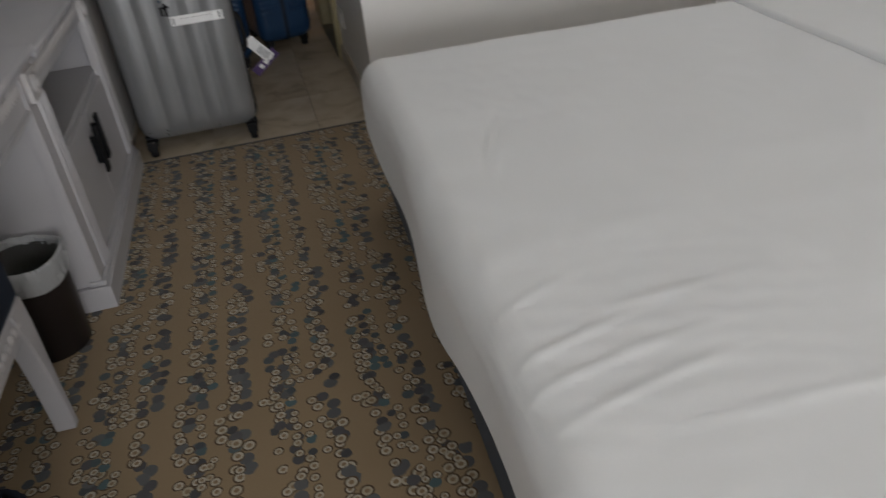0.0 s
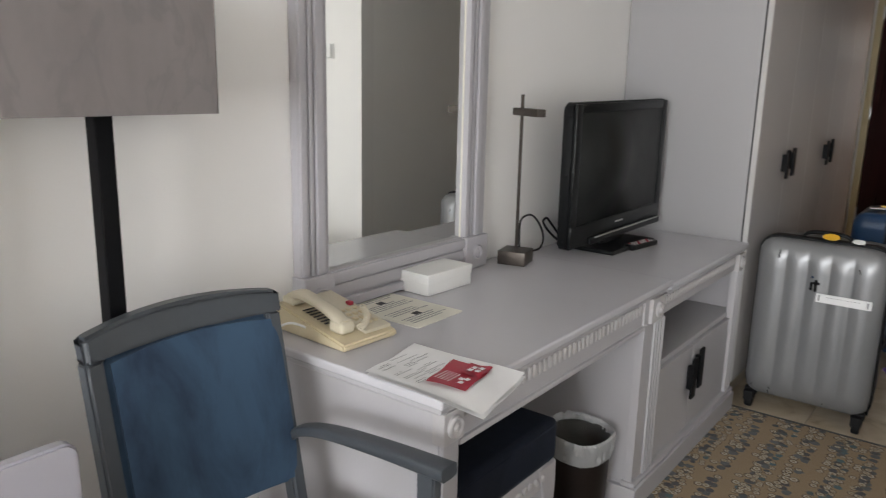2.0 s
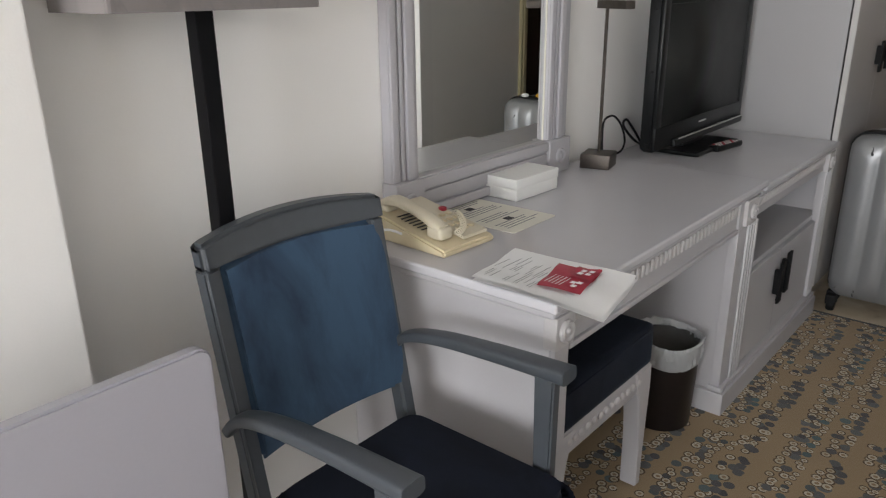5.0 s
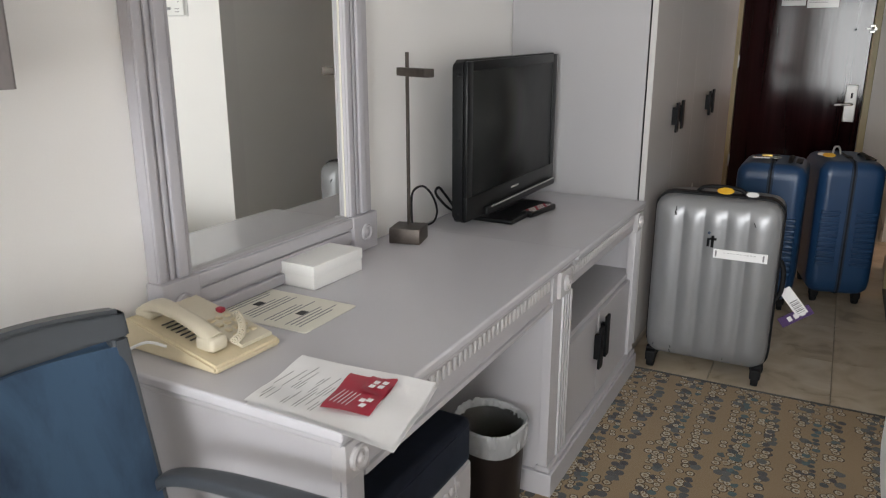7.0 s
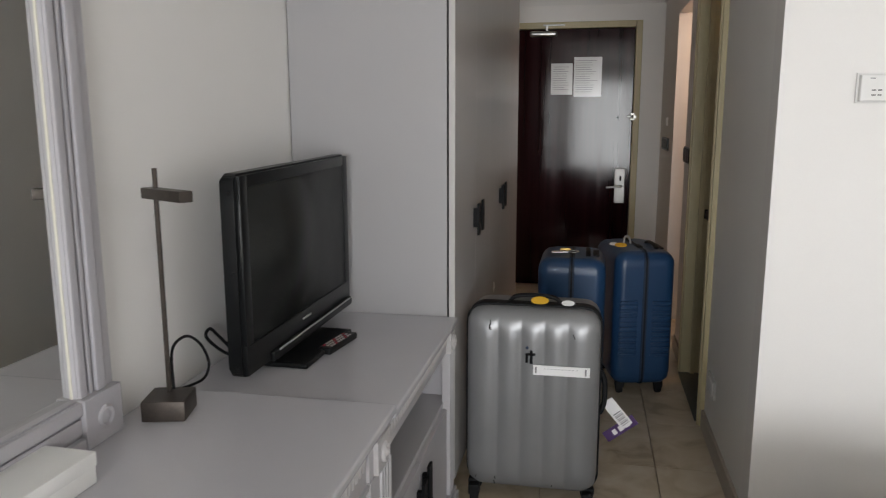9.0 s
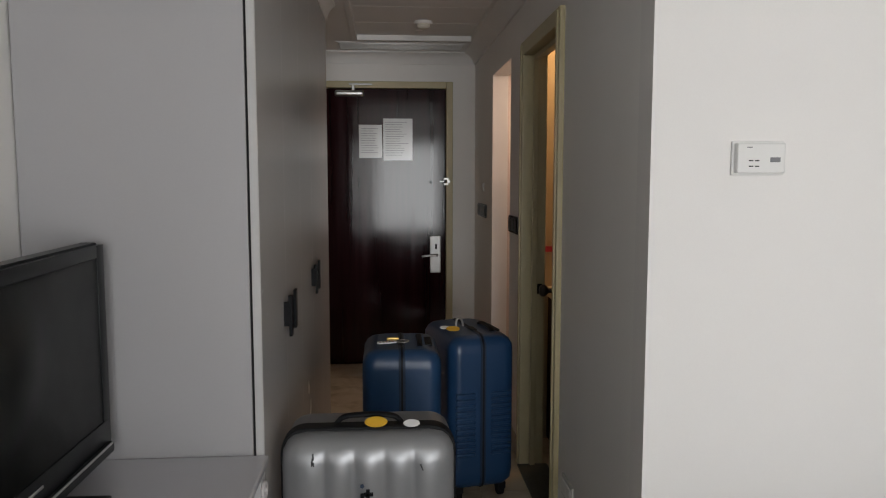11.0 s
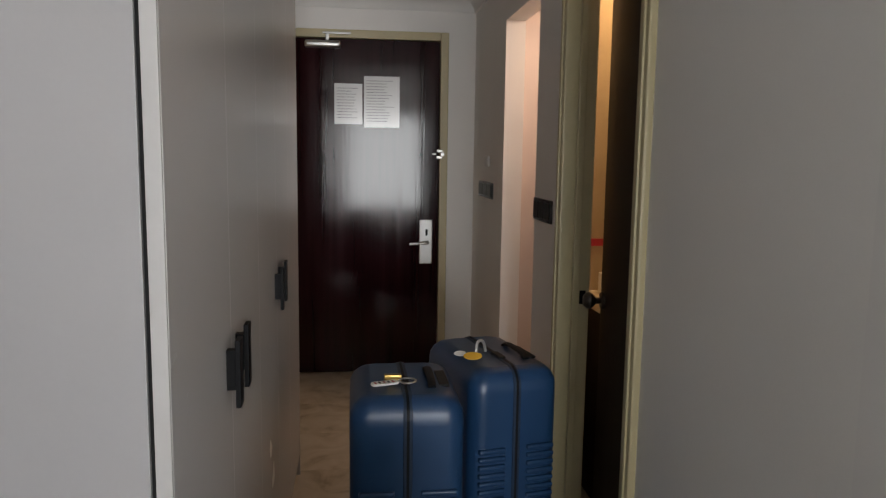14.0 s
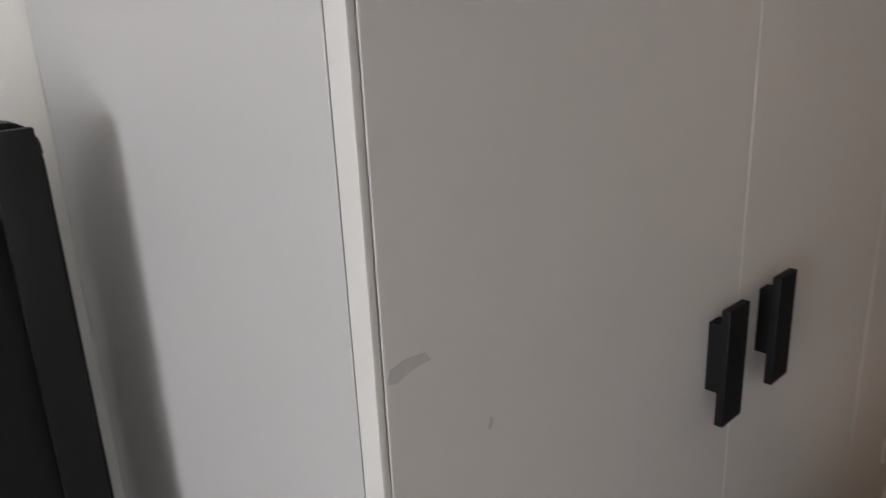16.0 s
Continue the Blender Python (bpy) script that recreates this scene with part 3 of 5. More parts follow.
box(CX + 0.03, CX + 0.055, 5.22, 5.878, 1.978, 2.0, 0.003, bm=fr)
part("door_frame", fr, OLIVE, bd, "ochre painted frame")
AJAR = 7.0
HINGE = (CX + 0.095, 5.226, 0)
leaf = part("leaf", turned(box(CX + 0.058, CX + 0.096, 5.226, 5.892, 0.012, 1.975, 0.003), HINGE, -AJAR), BATHDOOR, bd)
part("knob", turned(lathe([(0.0, -0.075), (0.018, -0.074), (0.029, -0.062), (0.030, -0.05), (0.022, -0.038), (0.011, -0.03), (0.011, -0.014), (0.030, -0.012), (0.032, 0.0)], (CX + 0.058, 5.835, 0.885), 24, axis="x"), HINGE, -AJAR), BRONZE, leaf, "dark round door knob")
part("strike_plate", box(CX + 0.06, CX + 0.085, 5.897, 5.9015, 0.86, 0.91, 0.001), BLACK, bd)
structure("trim_threshold", box(CX - 0.03, CX + 0.12, 5.22, 5.90, -0.012, 0.006, 0.003), STONE, "dark speckled stone bathroom threshold")

# bathroom shell
bw = box(CX + 0.10, 2.3, 4.75, 4.85, 0, 2.4)
box(CX + 0.10, 2.3, 6.26, 6.36, 0, 2.4, bm=bw)
box(2.2, 2.3, 4.85, 6.26, 0, 2.4, bm=bw)
structure("wall_bathroom", bw, BATHWALL, "beige tiled bathroom walls")
structure("ceiling_bathroom", box(CX + 0.10, 2.3, 4.75, 6.36, 2.34, 2.42), CEILING, "white bathroom ceiling")
structure("floor_bathroom", box(CX + 0.12, 2.3, 4.85, 6.26, -0.012, 0.002), MARBLE, "beige stone bathroom floor")
structure("trim_tile_band", box(CX + 0.10, 2.2, 6.252, 6.26, 1.03, 1.06), RED, "narrow red tile band on the bathroom wall")
van = thing("vanity_unit", "dark wood bathroom vanity with pale stone top", "vanity", (1.0, 6.0, 0.0))
part("cabinet", box(0.66, 1.7, 5.98, 6.25, 0.02, 0.80, 0.004), BATHDOOR, van)
part("worktop", box(0.64, 1.74, 5.95, 6.255, 0.80, 0.845, 0.008), MARBLE, van, "pale stone top")
solo("tissue_box", box(0.70, 0.80, 6.05, 6.2, 0.846, 0.93, 0.004), WHITE, "white and dark tissue box on the vanity", "tissue box", at=(0.75, 6.12, 0.846))
pb = thing("pedal_bin", "small white pedal bin with black lid", "bin", (0.69, 6.05 - 0.16, 0.002))
part("body", lathe([(0.055, 0.004), (0.058, 0.01), (0.058, 0.2)], (0.70, 5.885, 0.0), 24), WHITE, pb)
part("lid", lathe([(0.06, 0.2), (0.06, 0.215), (0.04, 0.235), (0.0, 0.238)], (0.70, 5.885, 0.0), 24), BLACK, pb)
hk = thing("towel_hook", "brass wall hook holding a pale towel", "hook", (0.86, 6.26, 1.55))
part("hook", tube([(0.86, 6.255, 1.56), (0.86, 6.20, 1.55), (0.86, 6.19, 1.58)], 0.008), GOLD, hk)
solo("towel", box(0.79, 0.93, 6.205, 6.245, 1.12, 1.56, 0.02, 3), WHITE, "pale folded towel on the hook", "towel", at=(0.86, 6.22, 1.12))

# lit opening
nb = box(CX + 0.10, 1.25, 6.40 - 0.04, 6.40 + 0.04, 0, 2.2)
box(1.15, 1.25, 6.44, 7.10, 0, 2.2, bm=nb)
box(CX + 0.10, 1.25, 7.10, 7.18, 0, 2.2, bm=nb)
structure("wall_niche", nb, PINKWALL, "warm-lit plain walls inside the hallway opening")
structure("ceiling_niche", box(CX + 0.10, 1.25, 6.36, 7.18, 2.16, 2.24), CEILING, "white ceiling inside the hallway opening")

# ==== wardrobe ====
wd = thing("wardrobe", "tall built-in grey lacquer wardrobe with black plate handles", "wardrobe", (-0.81, 4.25, 0.0))
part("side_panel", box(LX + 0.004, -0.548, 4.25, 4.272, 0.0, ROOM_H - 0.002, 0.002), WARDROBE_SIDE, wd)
part("shadow_gap", box(-0.548, -0.541, 4.257, 4.272, 0.125, ROOM_H - 0.002), GAP, wd)
part("corner_post", box(-0.541, -0.5205, 4.246, 4.2525, 0.125, ROOM_H - 0.002, 0.0015), EDGE, wd, "paler grey front edge strip")
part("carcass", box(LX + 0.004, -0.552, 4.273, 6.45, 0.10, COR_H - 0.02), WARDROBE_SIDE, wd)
part("plinth", box(LX + 0.004, -0.56, 4.273, 6.45, 0.0, 0.10), SKIRT, wd)
part("foot_block", box(-0.56, -0.535, 4.252, 4.285, 0.0, 0.122, 0.003), EDGE, wd)
part("end_panel", box(-0.86, -0.522, 6.45, 6.46, 0.0, COR_H - 0.02), WARDROBE_DOOR, wd)
ys = [4.2525, 4.714, 5.137, 5.56, 5.983, 6.448]
for i in range(5):
    lf = part("door", box(-0.541, -0.520, ys[i] + 0.0005, ys[i + 1] - 0.0005, 0.11, COR_H - 0.03, 0.0015), WARDROBE_DOOR, wd)
    if i == 4:
        continue
    left = i % 2 == 0
    yc = ys[i + 1] - 0.050 if left else ys[i] + 0.058
    z0, z1 = (0.937, 1.061) if left else (0.942, 1.065)
    h = box(-0.503, -0.494, yc - 0.020, yc + 0.020, z0, z1, 0.001)
    box(-0.523, -0.502, yc - 0.010, yc + 0.010, z0 + 0.03, z1 - 0.02, 0.001, bm=h)
    part("handle", h, BLACK, lf, "black plate handle")

SMUDGE = mat("grey_smudge", (0.36, 0.35, 0.35), 0.85, var=0.1, bump=0, spec=0.1)
part("smudge", prism([(4.2545, 1.128), (4.257, 1.137), (4.270, 1.140), (4.286, 1.139), (4.291, 1.132), (4.276, 1.131), (4.262, 1.126)], "x", -0.5205, -0.5198), SMUDGE, wd, "faint grey smudge")
part("smudge", prism([(4.340, 1.060), (4.343, 1.069), (4.346, 1.066), (4.344, 1.059)], "x", -0.5205, -0.5198), SMUDGE, wd, "small grey scuff")

# ==== desk and cabinet ====
DZ, CZ, FX = 0.730, 0.713, -0.513
desk = thing("desk", "grey lacquered writing desk with dentil moulding and rosettes", "desk", (-0.8, 2.75, 0.0))
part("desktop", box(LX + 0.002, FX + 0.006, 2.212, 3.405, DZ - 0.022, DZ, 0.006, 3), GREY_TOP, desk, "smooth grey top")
part("top_moulding", box(LX + 0.002, FX - 0.006, 2.224, 3.400, DZ - 0.040, DZ - 0.022, 0.006, 3), GREY, desk)
part("apron", box(-0.552, -0.532, 2.30, 3.236, 0.598, DZ - 0.040, 0.002), GREY, desk)
part("apron_bead", box(-0.535, -0.524, 2.30, 3.236, 0.598, 0.612, 0.004, 2), GREY, desk)
pieces("dentil", box(-0.534, -0.526, 2.32, 2.334, 0.652, 0.684, 0.003, 1), GREY_WORN, desk, [(0, 0.0245 * q, 0) for q in range(1, 37)], "worn pale dentil")
part("side_panel", box(LX + 0.002, -0.532, 2.236, 2.262, 0.0, DZ - 0.040, 0.002), GREY, desk)
part("back_panel", box(LX + 0.002, LX + 0.02, 2.262, 3.24, 0.15, DZ - 0.04), GREY, desk)


def rosette_block(parent, yc, z0, z1, w, x):
    b = box(x - 0.03, x, yc - w, yc + w, z0, z1, 0.003)
    lathe([(0.024, 0.0), (0.024, 0.006), (0.020, 0.009), (0.015, 0.005), (0.010, 0.006), (0.006, 0.011), (0.0, 0.012)], (x, yc, (z0 + z1) / 2), 20, bm=b, axis="x")
    part("rosette", b, GREY_WORN, parent, "carved round rosette block")


def fluted(parent, y0, y1, z0, z1, x):
    b = box(x - 0.03, x - 0.008, y0, y1, z0, z1, 0.002)
    n = 3
    w = (y1 - y0) / (2 * n + 1)
    for i in range(n + 1):
        box(x - 0.012, x, y0 + w * 2 * i, y0 + w * 2 * i + w, z0, z1, 0.004, 2, bm=b)
    part("fluted_pilaster", b, GREY, parent)


rosette_block(desk, 2.268, 0.620, 0.690, 0.034, FX - 0.004)
part("leg_post", box(-0.552, -0.522, 2.240, 2.292, 0.0, 0.620, 0.003), GREY, desk)

cab = thing("low_cabinet", "grey lacquered low cabinet with open shelf and two doors", "cabinet", (-0.8, 3.8, 0.0))
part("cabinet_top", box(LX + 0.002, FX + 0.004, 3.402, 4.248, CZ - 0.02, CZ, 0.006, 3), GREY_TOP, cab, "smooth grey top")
part("top_moulding", box(LX + 0.002, FX - 0.008, 3.402, 4.248, CZ - 0.036, CZ - 0.02, 0.005, 2), GREY, cab)
part("side_panel", box(LX + 0.002, -0.5525, 3.244, 3.264, 0.07, 0.690), GREY, cab)
part("side_panel", box(LX + 0.002, -0.545, 4.228, 4.248, 0.09, 0.677), GREY, cab)
part("back_panel", box(LX + 0.002, LX + 0.02, 3.312, 4.228, 0.09, 0.677), GREY, cab)
part("shelf", box(LX + 0.02, -0.545, 3.312, 4.228, 0.415, 0.435, 0.002), GREY, cab)
part("bottom", box(LX + 0.02, -0.56, 3.312, 4.228, 0.08, 0.10, 0.002), GREY, cab)
part("plinth", box(LX + 0.002, -0.505, 3.226, 4.248, 0.0, 0.075, 0.004), GREY, cab)
part("plinth_bead", box(-0.560, -0.513, 3.232, 4.248, 0.075, 0.092, 0.006, 3), GREY, cab)
rosette_block(cab, 3.318, 0.612, 0.690, 0.046, FX - 0.002)
fluted(cab, 3.312, 3.393, 0.092, 0.612, -0.518)
part("stile", box(-0.552, -0.524, 3.238, 3.312, 0.092, 0.612, 0.002), GREY, cab)
part("stile", box(-0.552, -0.526, 3.238, 3.272, 0.612, 0.690, 0.002), GREY, cab)
rosette_block(cab, 4.196, 0.606, 0.677, 0.034, FX - 0.004)
fluted(cab, 4.162, 4.232, 0.092, 0.606, -0.520)
part("frieze", box(-0.552, -0.534, 3.385, 4.162, 0.610, CZ - 0.036, 0.002), GREY, cab)
pieces("dentil", box(-0.536, -0.528, 3.395, 3.408, 0.639, 0.668, 0.003, 1), GREY_WORN, cab, [(0, 0.0245 * q, 0) for q in range(1, 31)], "worn pale dentil")
for y0, y1, hy in ((3.388, 3.744, 3.712), (3.748, 4.160, 3.782)):
    dr_ = part("door", box(-0.552, -0.532, y0, y1, 0.094, 0.412, 0.003), GREY, cab)
    z0, z1 = (0.225, 0.375) if hy < 3.75 else (0.245, 0.395)
    h = box(-0.515, -0.506, hy - 0.020, hy + 0.020, z0, z1, 0.001)
    box(-0.533, -0.514, hy - 0.009, hy + 0.009, z0 + 0.03, z1 - 0.03, 0.001, bm=h)
    part("handle", h, BLACK, dr_, "black plate handle")

# ==== mirror ====
MY0, MY1, MZ0, MZ1 = 2.368, 3.152, 0.732, 1.80
mir = thing("framed_mirror", "tall mirror in a carved grey frame standing on the desk", "mirror", (LX, 2.75, MZ0))
part("backing", box(LX + 0.001, LX + 0.012, MY0 + 0.03, MY1 - 0.03, MZ0 + 0.01, MZ1 - 0.02), BATHDOOR, mir)
part("mirror_glass", box(-1.087, -1.083, 2.45, 3.056, 0.82, 1.69), MIRROR, mir, "clear mirror glass")
part("glass_lip", box(-1.083, -1.076, 2.455, 2.468, 0.836, 1.674, 0.003), MIRROR_FRAME, mir)
part("glass_lip", box(-1.083, -1.080, 3.0435, 3.047, 0.836, 1.674, 0.001), CREAM_PAPER, mir)
for a, c in ((MY0, 2.458), (3.046, MY1)):
    b = box(LX + 0.001, -1.070, a, c, 0.835, 1.70, 0.003)
    w = c - a
    for u0, u1, xx in ((0.0, 0.022, -1.062), (0.030, 0.042, -1.064), (0.048, 0.076, -1.058), (0.082, w, -1.066)):
        part("rail_moulding", box(-1.0705, xx, a + u0, a + u1, 0.838, 1.698, 0.005, 2), MIRROR_FRAME, mir)
    part("side_rail", b, MIRROR_FRAME, mir)
for a, c in ((MY0 - 0.006, 2.464), (3.040, MY1 + 0.006)):
    for z0, z1 in ((MZ0, 0.838), (1.70, MZ1)):
        yc = (a + c) / 2
        b = box(LX + 0.001, -1.050, a, c, z0, z1, 0.004)
        lathe([(0.024, 0.0), (0.024, 0.004), (0.020, 0.007), (0.015, 0.003), (0.010, 0.004), (0.005, 0.007), (0.0, 0.008)], (-1.050, yc, (z0 + z1) / 2), 22, bm=b, axis="x")
        part("corner_block", b, MIRROR_FRAME, mir)
b = box(LX + 0.001, -1.066, 2.464, 3.040, MZ0, 0.838, 0.003)
for z0, z1, xx in ((0.734, 0.760, -1.052), (0.766, 0.800, -1.060), (0.806, 0.836, -1.054)):
    part("rail_moulding", box(-1.0665, xx, 2.464, 3.040, z0, z1, 0.005, 2), MIRROR_FRAME, mir)
part("bottom_rail", b, MIRROR_FRAME, mir)
b = box(LX + 0.001, -1.066, 2.464, 3.040, 1.674, MZ1, 0.003)
box(-1.072, -1.056, 2.464, 3.040, 1.674, 1.715, 0.006, 2, bm=b)
part("top_rail", b, MIRROR_FRAME, mir)
pieces("carved_lobe", box(-1.070, -1.055, 2.478, 2.500, 1.722, MZ1 - 0.012, 0.007, 2), GREY_WORN, mir, [(0, 0.029 * q, 0) for q in range(1, 19)], "carved frieze lobe")
part("crown", box(LX + 0.001, -1.035, MY0 - 0.02, MY1 + 0.02, MZ1, MZ1 + 0.025, 0.006, 3), MIRROR_FRAME, mir)

# ==== on the desk ====
pc = (-0.97, 2.362, DZ)
PROT = -3.0


def ph_box(u0, u1, v0, v1, z0, z1, bevel, seg=2, bm=None):
    return box(pc[0] + u0, pc[0] + u1, pc[1] + v0, pc[1] + v1, DZ + z0, DZ + z1, bevel, seg, bm)


tel = thing("telephone", "old cream desk telephone with coiled white cord", "telephone", pc)
prof = [(pc[0] - 0.105, DZ + 0.001), (pc[0] + 0.150, DZ + 0.001), (pc[0] + 0.150, DZ + 0.016), (pc[0] - 0.085, DZ + 0.066), (pc[0] - 0.105, DZ + 0.060)]
part("base", turned(prism(prof, "y", pc[1] - 0.085, pc[1] + 0.085, 0.005, 2), pc, PROT), PHONE, tel)


def slope(u):
    return 0.022 + (0.150 - u) / 0.235 * 0.044


face = prism([(pc[0] - 0.08, DZ + slope(-0.08) - 0.004), (pc[0] + 0.135, DZ + slope(0.135) - 0.004), (pc[0] + 0.135, DZ + slope(0.135) + 0.003), (pc[0] - 0.08, DZ + slope(-0.08) + 0.003)], "y", pc[1] - 0.005, pc[1] + 0.078, 0.002, 2)
part("face_plate", turned(face, pc, PROT), PHONE_PALE, tel)
for i in range(4):
    for j in range(3):
        u, v = 0.02 + i * 0.024, 0.012 + j * 0.020
        part("key", turned(ph_box(u, u + 0.015, v, v + 0.013, slope(u) - 0.002, slope(u + 0.015) + 0.008, 0.002, 1), pc, PROT), PHONE, tel)
part("message_lamp", turned(ph_box(0.0, 0.016, 0.055, 0.069, slope(0.0), slope(0.0) + 0.010, 0.003), pc, PROT), RED, tel, "red message lamp")
for i in range(7):
    u = -0.025 + i * 0.013
    part("speaker_slot", turned(ph_box(u, u + 0.004, -0.058, -0.008, slope(u) - 0.001, slope(u) + 0.001, 0.0005, 1), pc, PROT), DARK_INK, tel)
hs = tube([(pc[0] - 0.080, pc[1] - 0.042, DZ + 0.076), (pc[0] - 0.045, pc[1] - 0.042, DZ + 0.088), (pc[0] + 0.01, pc[1] - 0.042, DZ + 0.080), (pc[0] + 0.065, pc[1] - 0.042, DZ + 0.066), (pc[0] + 0.105, pc[1] - 0.042, DZ + 0.048)], [0.019, 0.020, 0.0165, 0.018, 0.019], 16, flat=0.55, square=0.6)
box(pc[0] - 0.098, pc[0] - 0.052, pc[1] - 0.063, pc[1] - 0.021, DZ + 0.058, DZ + 0.079, 0.010, 3, bm=hs)
box(pc[0] + 0.072, pc[0] + 0.120, pc[1] - 0.063, pc[1] - 0.021, DZ + 0.027, DZ + 0.055, 0.010, 3, bm=hs)
part("handset", turned(hs, pc, PROT), PHONE_PALE, tel)
pts = []
for i in range(170):
    f = i / 169
    a = f * 2 * math.pi * 13
    cx, cy = pc[0] + 0.128 - 0.085 * f * f, pc[1] - 0.018 + 0.088 * f
    pts.append((cx + 0.0065 * math.cos(a), cy + 0.003 * math.cos(a), DZ + 0.040 + 0.014 * f + 0.0065 * math.sin(a)))
part("coiled_cord", turned(tube(pts, 0.0015, 6), pc, PROT), PHONE_PALE, tel, "white coiled cord")
part("line_cord", turned(tube([(pc[0] + 0.02, pc[1] - 0.085, DZ + 0.03), (pc[0] - 0.02, pc[1] - 0.10, DZ + 0.035), (pc[0] - 0.08, pc[1] - 0.115, DZ + 0.006), (pc[0] - 0.12, pc[1] - 0.11, DZ + 0.004)], 0.003, 8), pc, PROT), WHITE, tel)

wb_ = thing("card_box", "plain white lidded box against the mirror frame", "box", (-1.01, 2.83, DZ))
part("tray", turned(box(-1.073, -0.957, 2.737, 2.933, DZ + 0.001, DZ + 0.040, 0.002), (-1.01, 2.83, DZ), -2), WHITE, wb_)
part("lid", turned(box(-1.075, -0.955, 2.735, 2.935, DZ + 0.034, DZ + 0.062, 0.003), (-1.01, 2.83, DZ), -2), WHITE, wb_)

let = thing("information_card", "cream printed card with two small dark squares lying on the desk", "card", (-0.94, 2.6, DZ))
part("sheet", prism(rounded(-1.072, -0.808, 2.506, 2.694, 0.008), "z", DZ + 0.0005, DZ + 0.002), CREAM_PAPER, let)
rnd = random.Random(4)
for c0 in (-1.06, -0.935):
    for i in range(9):
        x = c0 + i * 0.0115
        if 3 <= i <= 4:
            continue
        part("text_line", box(x, x + 0.003, 2.52 + rnd.uniform(0, 0.012), 2.68 - rnd.uniform(0, 0.05), DZ + 0.0021, DZ + 0.0025), INK, let)
    part("code_square", box(c0 + 0.036, c0 + 0.056, 2.585, 2.61, DZ + 0.0021, DZ + 0.0026), DARK_INK, let, "small dark square")


def quad_sheet(p, z, lift=0.0, n=14):
    """A slightly curled sheet over four corners."""
    b = bmesh.new()
    a, c, d, e = [Vector((*q, 0)) for q in p]
    g = []
    for i in range(n + 1):
        row = []
        for j in range(n + 1):
            u, v = i / n, j / n
            q = (a * (1 - u) + c * u) * (1 - v) + (e * (1 - u) + d * u) * v
            over = max(0.0, q.x - (FX + 0.006))
            q.z = z + lift * (u - 0.5) ** 2 + 0.0016 * math.sin(u * 9 + v * 5) - 0.05 * over
            row.append(b.verts.new(q))
        g.append(row)
    for i in range(n):
        for j in range(n):
            b.faces.new((g[i][j], g[i + 1][j], g[i + 1][j + 1], g[i][j + 1]))
    bmesh.ops.recalc_face_normals(b, faces=b.faces)
    return b


sh = thing("paper_stack", "loose white printed sheets overhanging the desk edge", "papers", (-0.58, 2.3, DZ))
for i, (dx, dy) in enumerate(((0.004, -0.004), (-0.004, 0.003), (0.0, 0.0))):
    q = [(-0.700 + dx, 2.207 + dy), (-0.728 + dx, 2.396 + dy), (-0.448 + dx, 2.414 + dy), (-0.408 + dx, 2.204 + dy)]
    part("sheet", quad_sheet(q, DZ + 0.004 + 0.003 * i, 0.01), PAPER, sh)
rnd = random.Random(9)
for i in range(20):
    x = -0.695 + i * 0.0062
    y0 = 2.225 + rnd.choice((0, 0, 0.012, 0.05, 0.08))
    part("text_line", box(x, x + 0.0012, y0, y0 + rnd.uniform(0.02, 0.075), DZ + 0.0145, DZ + 0.0149), INK, sh)
lf = thing("red_leaflet", "dark red folded leaflet with white boxes lying on papers", "leaflet", (-0.54, 2.31, DZ + 0.012))
part("leaflet", quad_sheet([(-0.570, 2.240), (-0.598, 2.368), (-0.506, 2.382), (-0.484, 2.256)], DZ + 0.0150, 0.003), RED, lf)
part("flap", quad_sheet([(-0.545, 2.312), (-0.553, 2.372), (-0.506, 2.381), (-0.497, 2.318)], DZ + 0.0175, 0.003), RED, lf)
for u, v in ((-0.535, 2.345), (-0.520, 2.350), (-0.535, 2.330), (-0.520, 2.334), (-0.521, 2.28), (-0.510, 2.285), (-0.512, 2.265)):
    part("white_box", box(u, u + 0.010, v, v + 0.011, DZ + 0.0203, DZ + 0.0207), PAPER, lf)
for i in range(5):
    part("text_line", box(-0.566 + i * 0.008, -0.5645 + i * 0.008, 2.262, 2.305, DZ + 0.0186, DZ + 0.0190), PAPER, lf)

# desk lamp
dl = thing("desk_lamp", "slim dark bronze desk lamp with square base", "lamp", (-1.0, 3.255, DZ))
part("base", turned(box(-1.045, -0.950, 3.200, 3.297, DZ + 0.001, DZ + 0.047, 0.003), (-1.0, 3.25, 0), 14), BRONZE, dl)
part("stem", tube([(-1.005, 3.265, DZ + 0.04), (-1.005, 3.265, 1.285)], 0.0055, 10), BRONZE, dl)
part("head", turned(box(-1.042, -0.888, 3.250, 3.282, 1.218, 1.242, 0.003), (-1.005, 3.265, 0), -28), BRONZE, dl, "flat bar lamp head")
part("switch_cord", tube([(-1.00, 3.275, DZ + 0.05), (-1.01, 3.29, DZ + 0.118), (-1.02, 3.325, DZ + 0.142), (-1.02, 3.382, DZ + 0.143), (-1.02, 3.440, DZ + 0.103), (-1.02, 3.472, DZ + 0.048), (-1.025, 3.458, DZ + 0.012), (-1.04, 3.415, DZ + 0.005), (-1.07, 3.36, DZ + 0.005)], 0.0036, 8), RUBBER, dl, "black power cord")
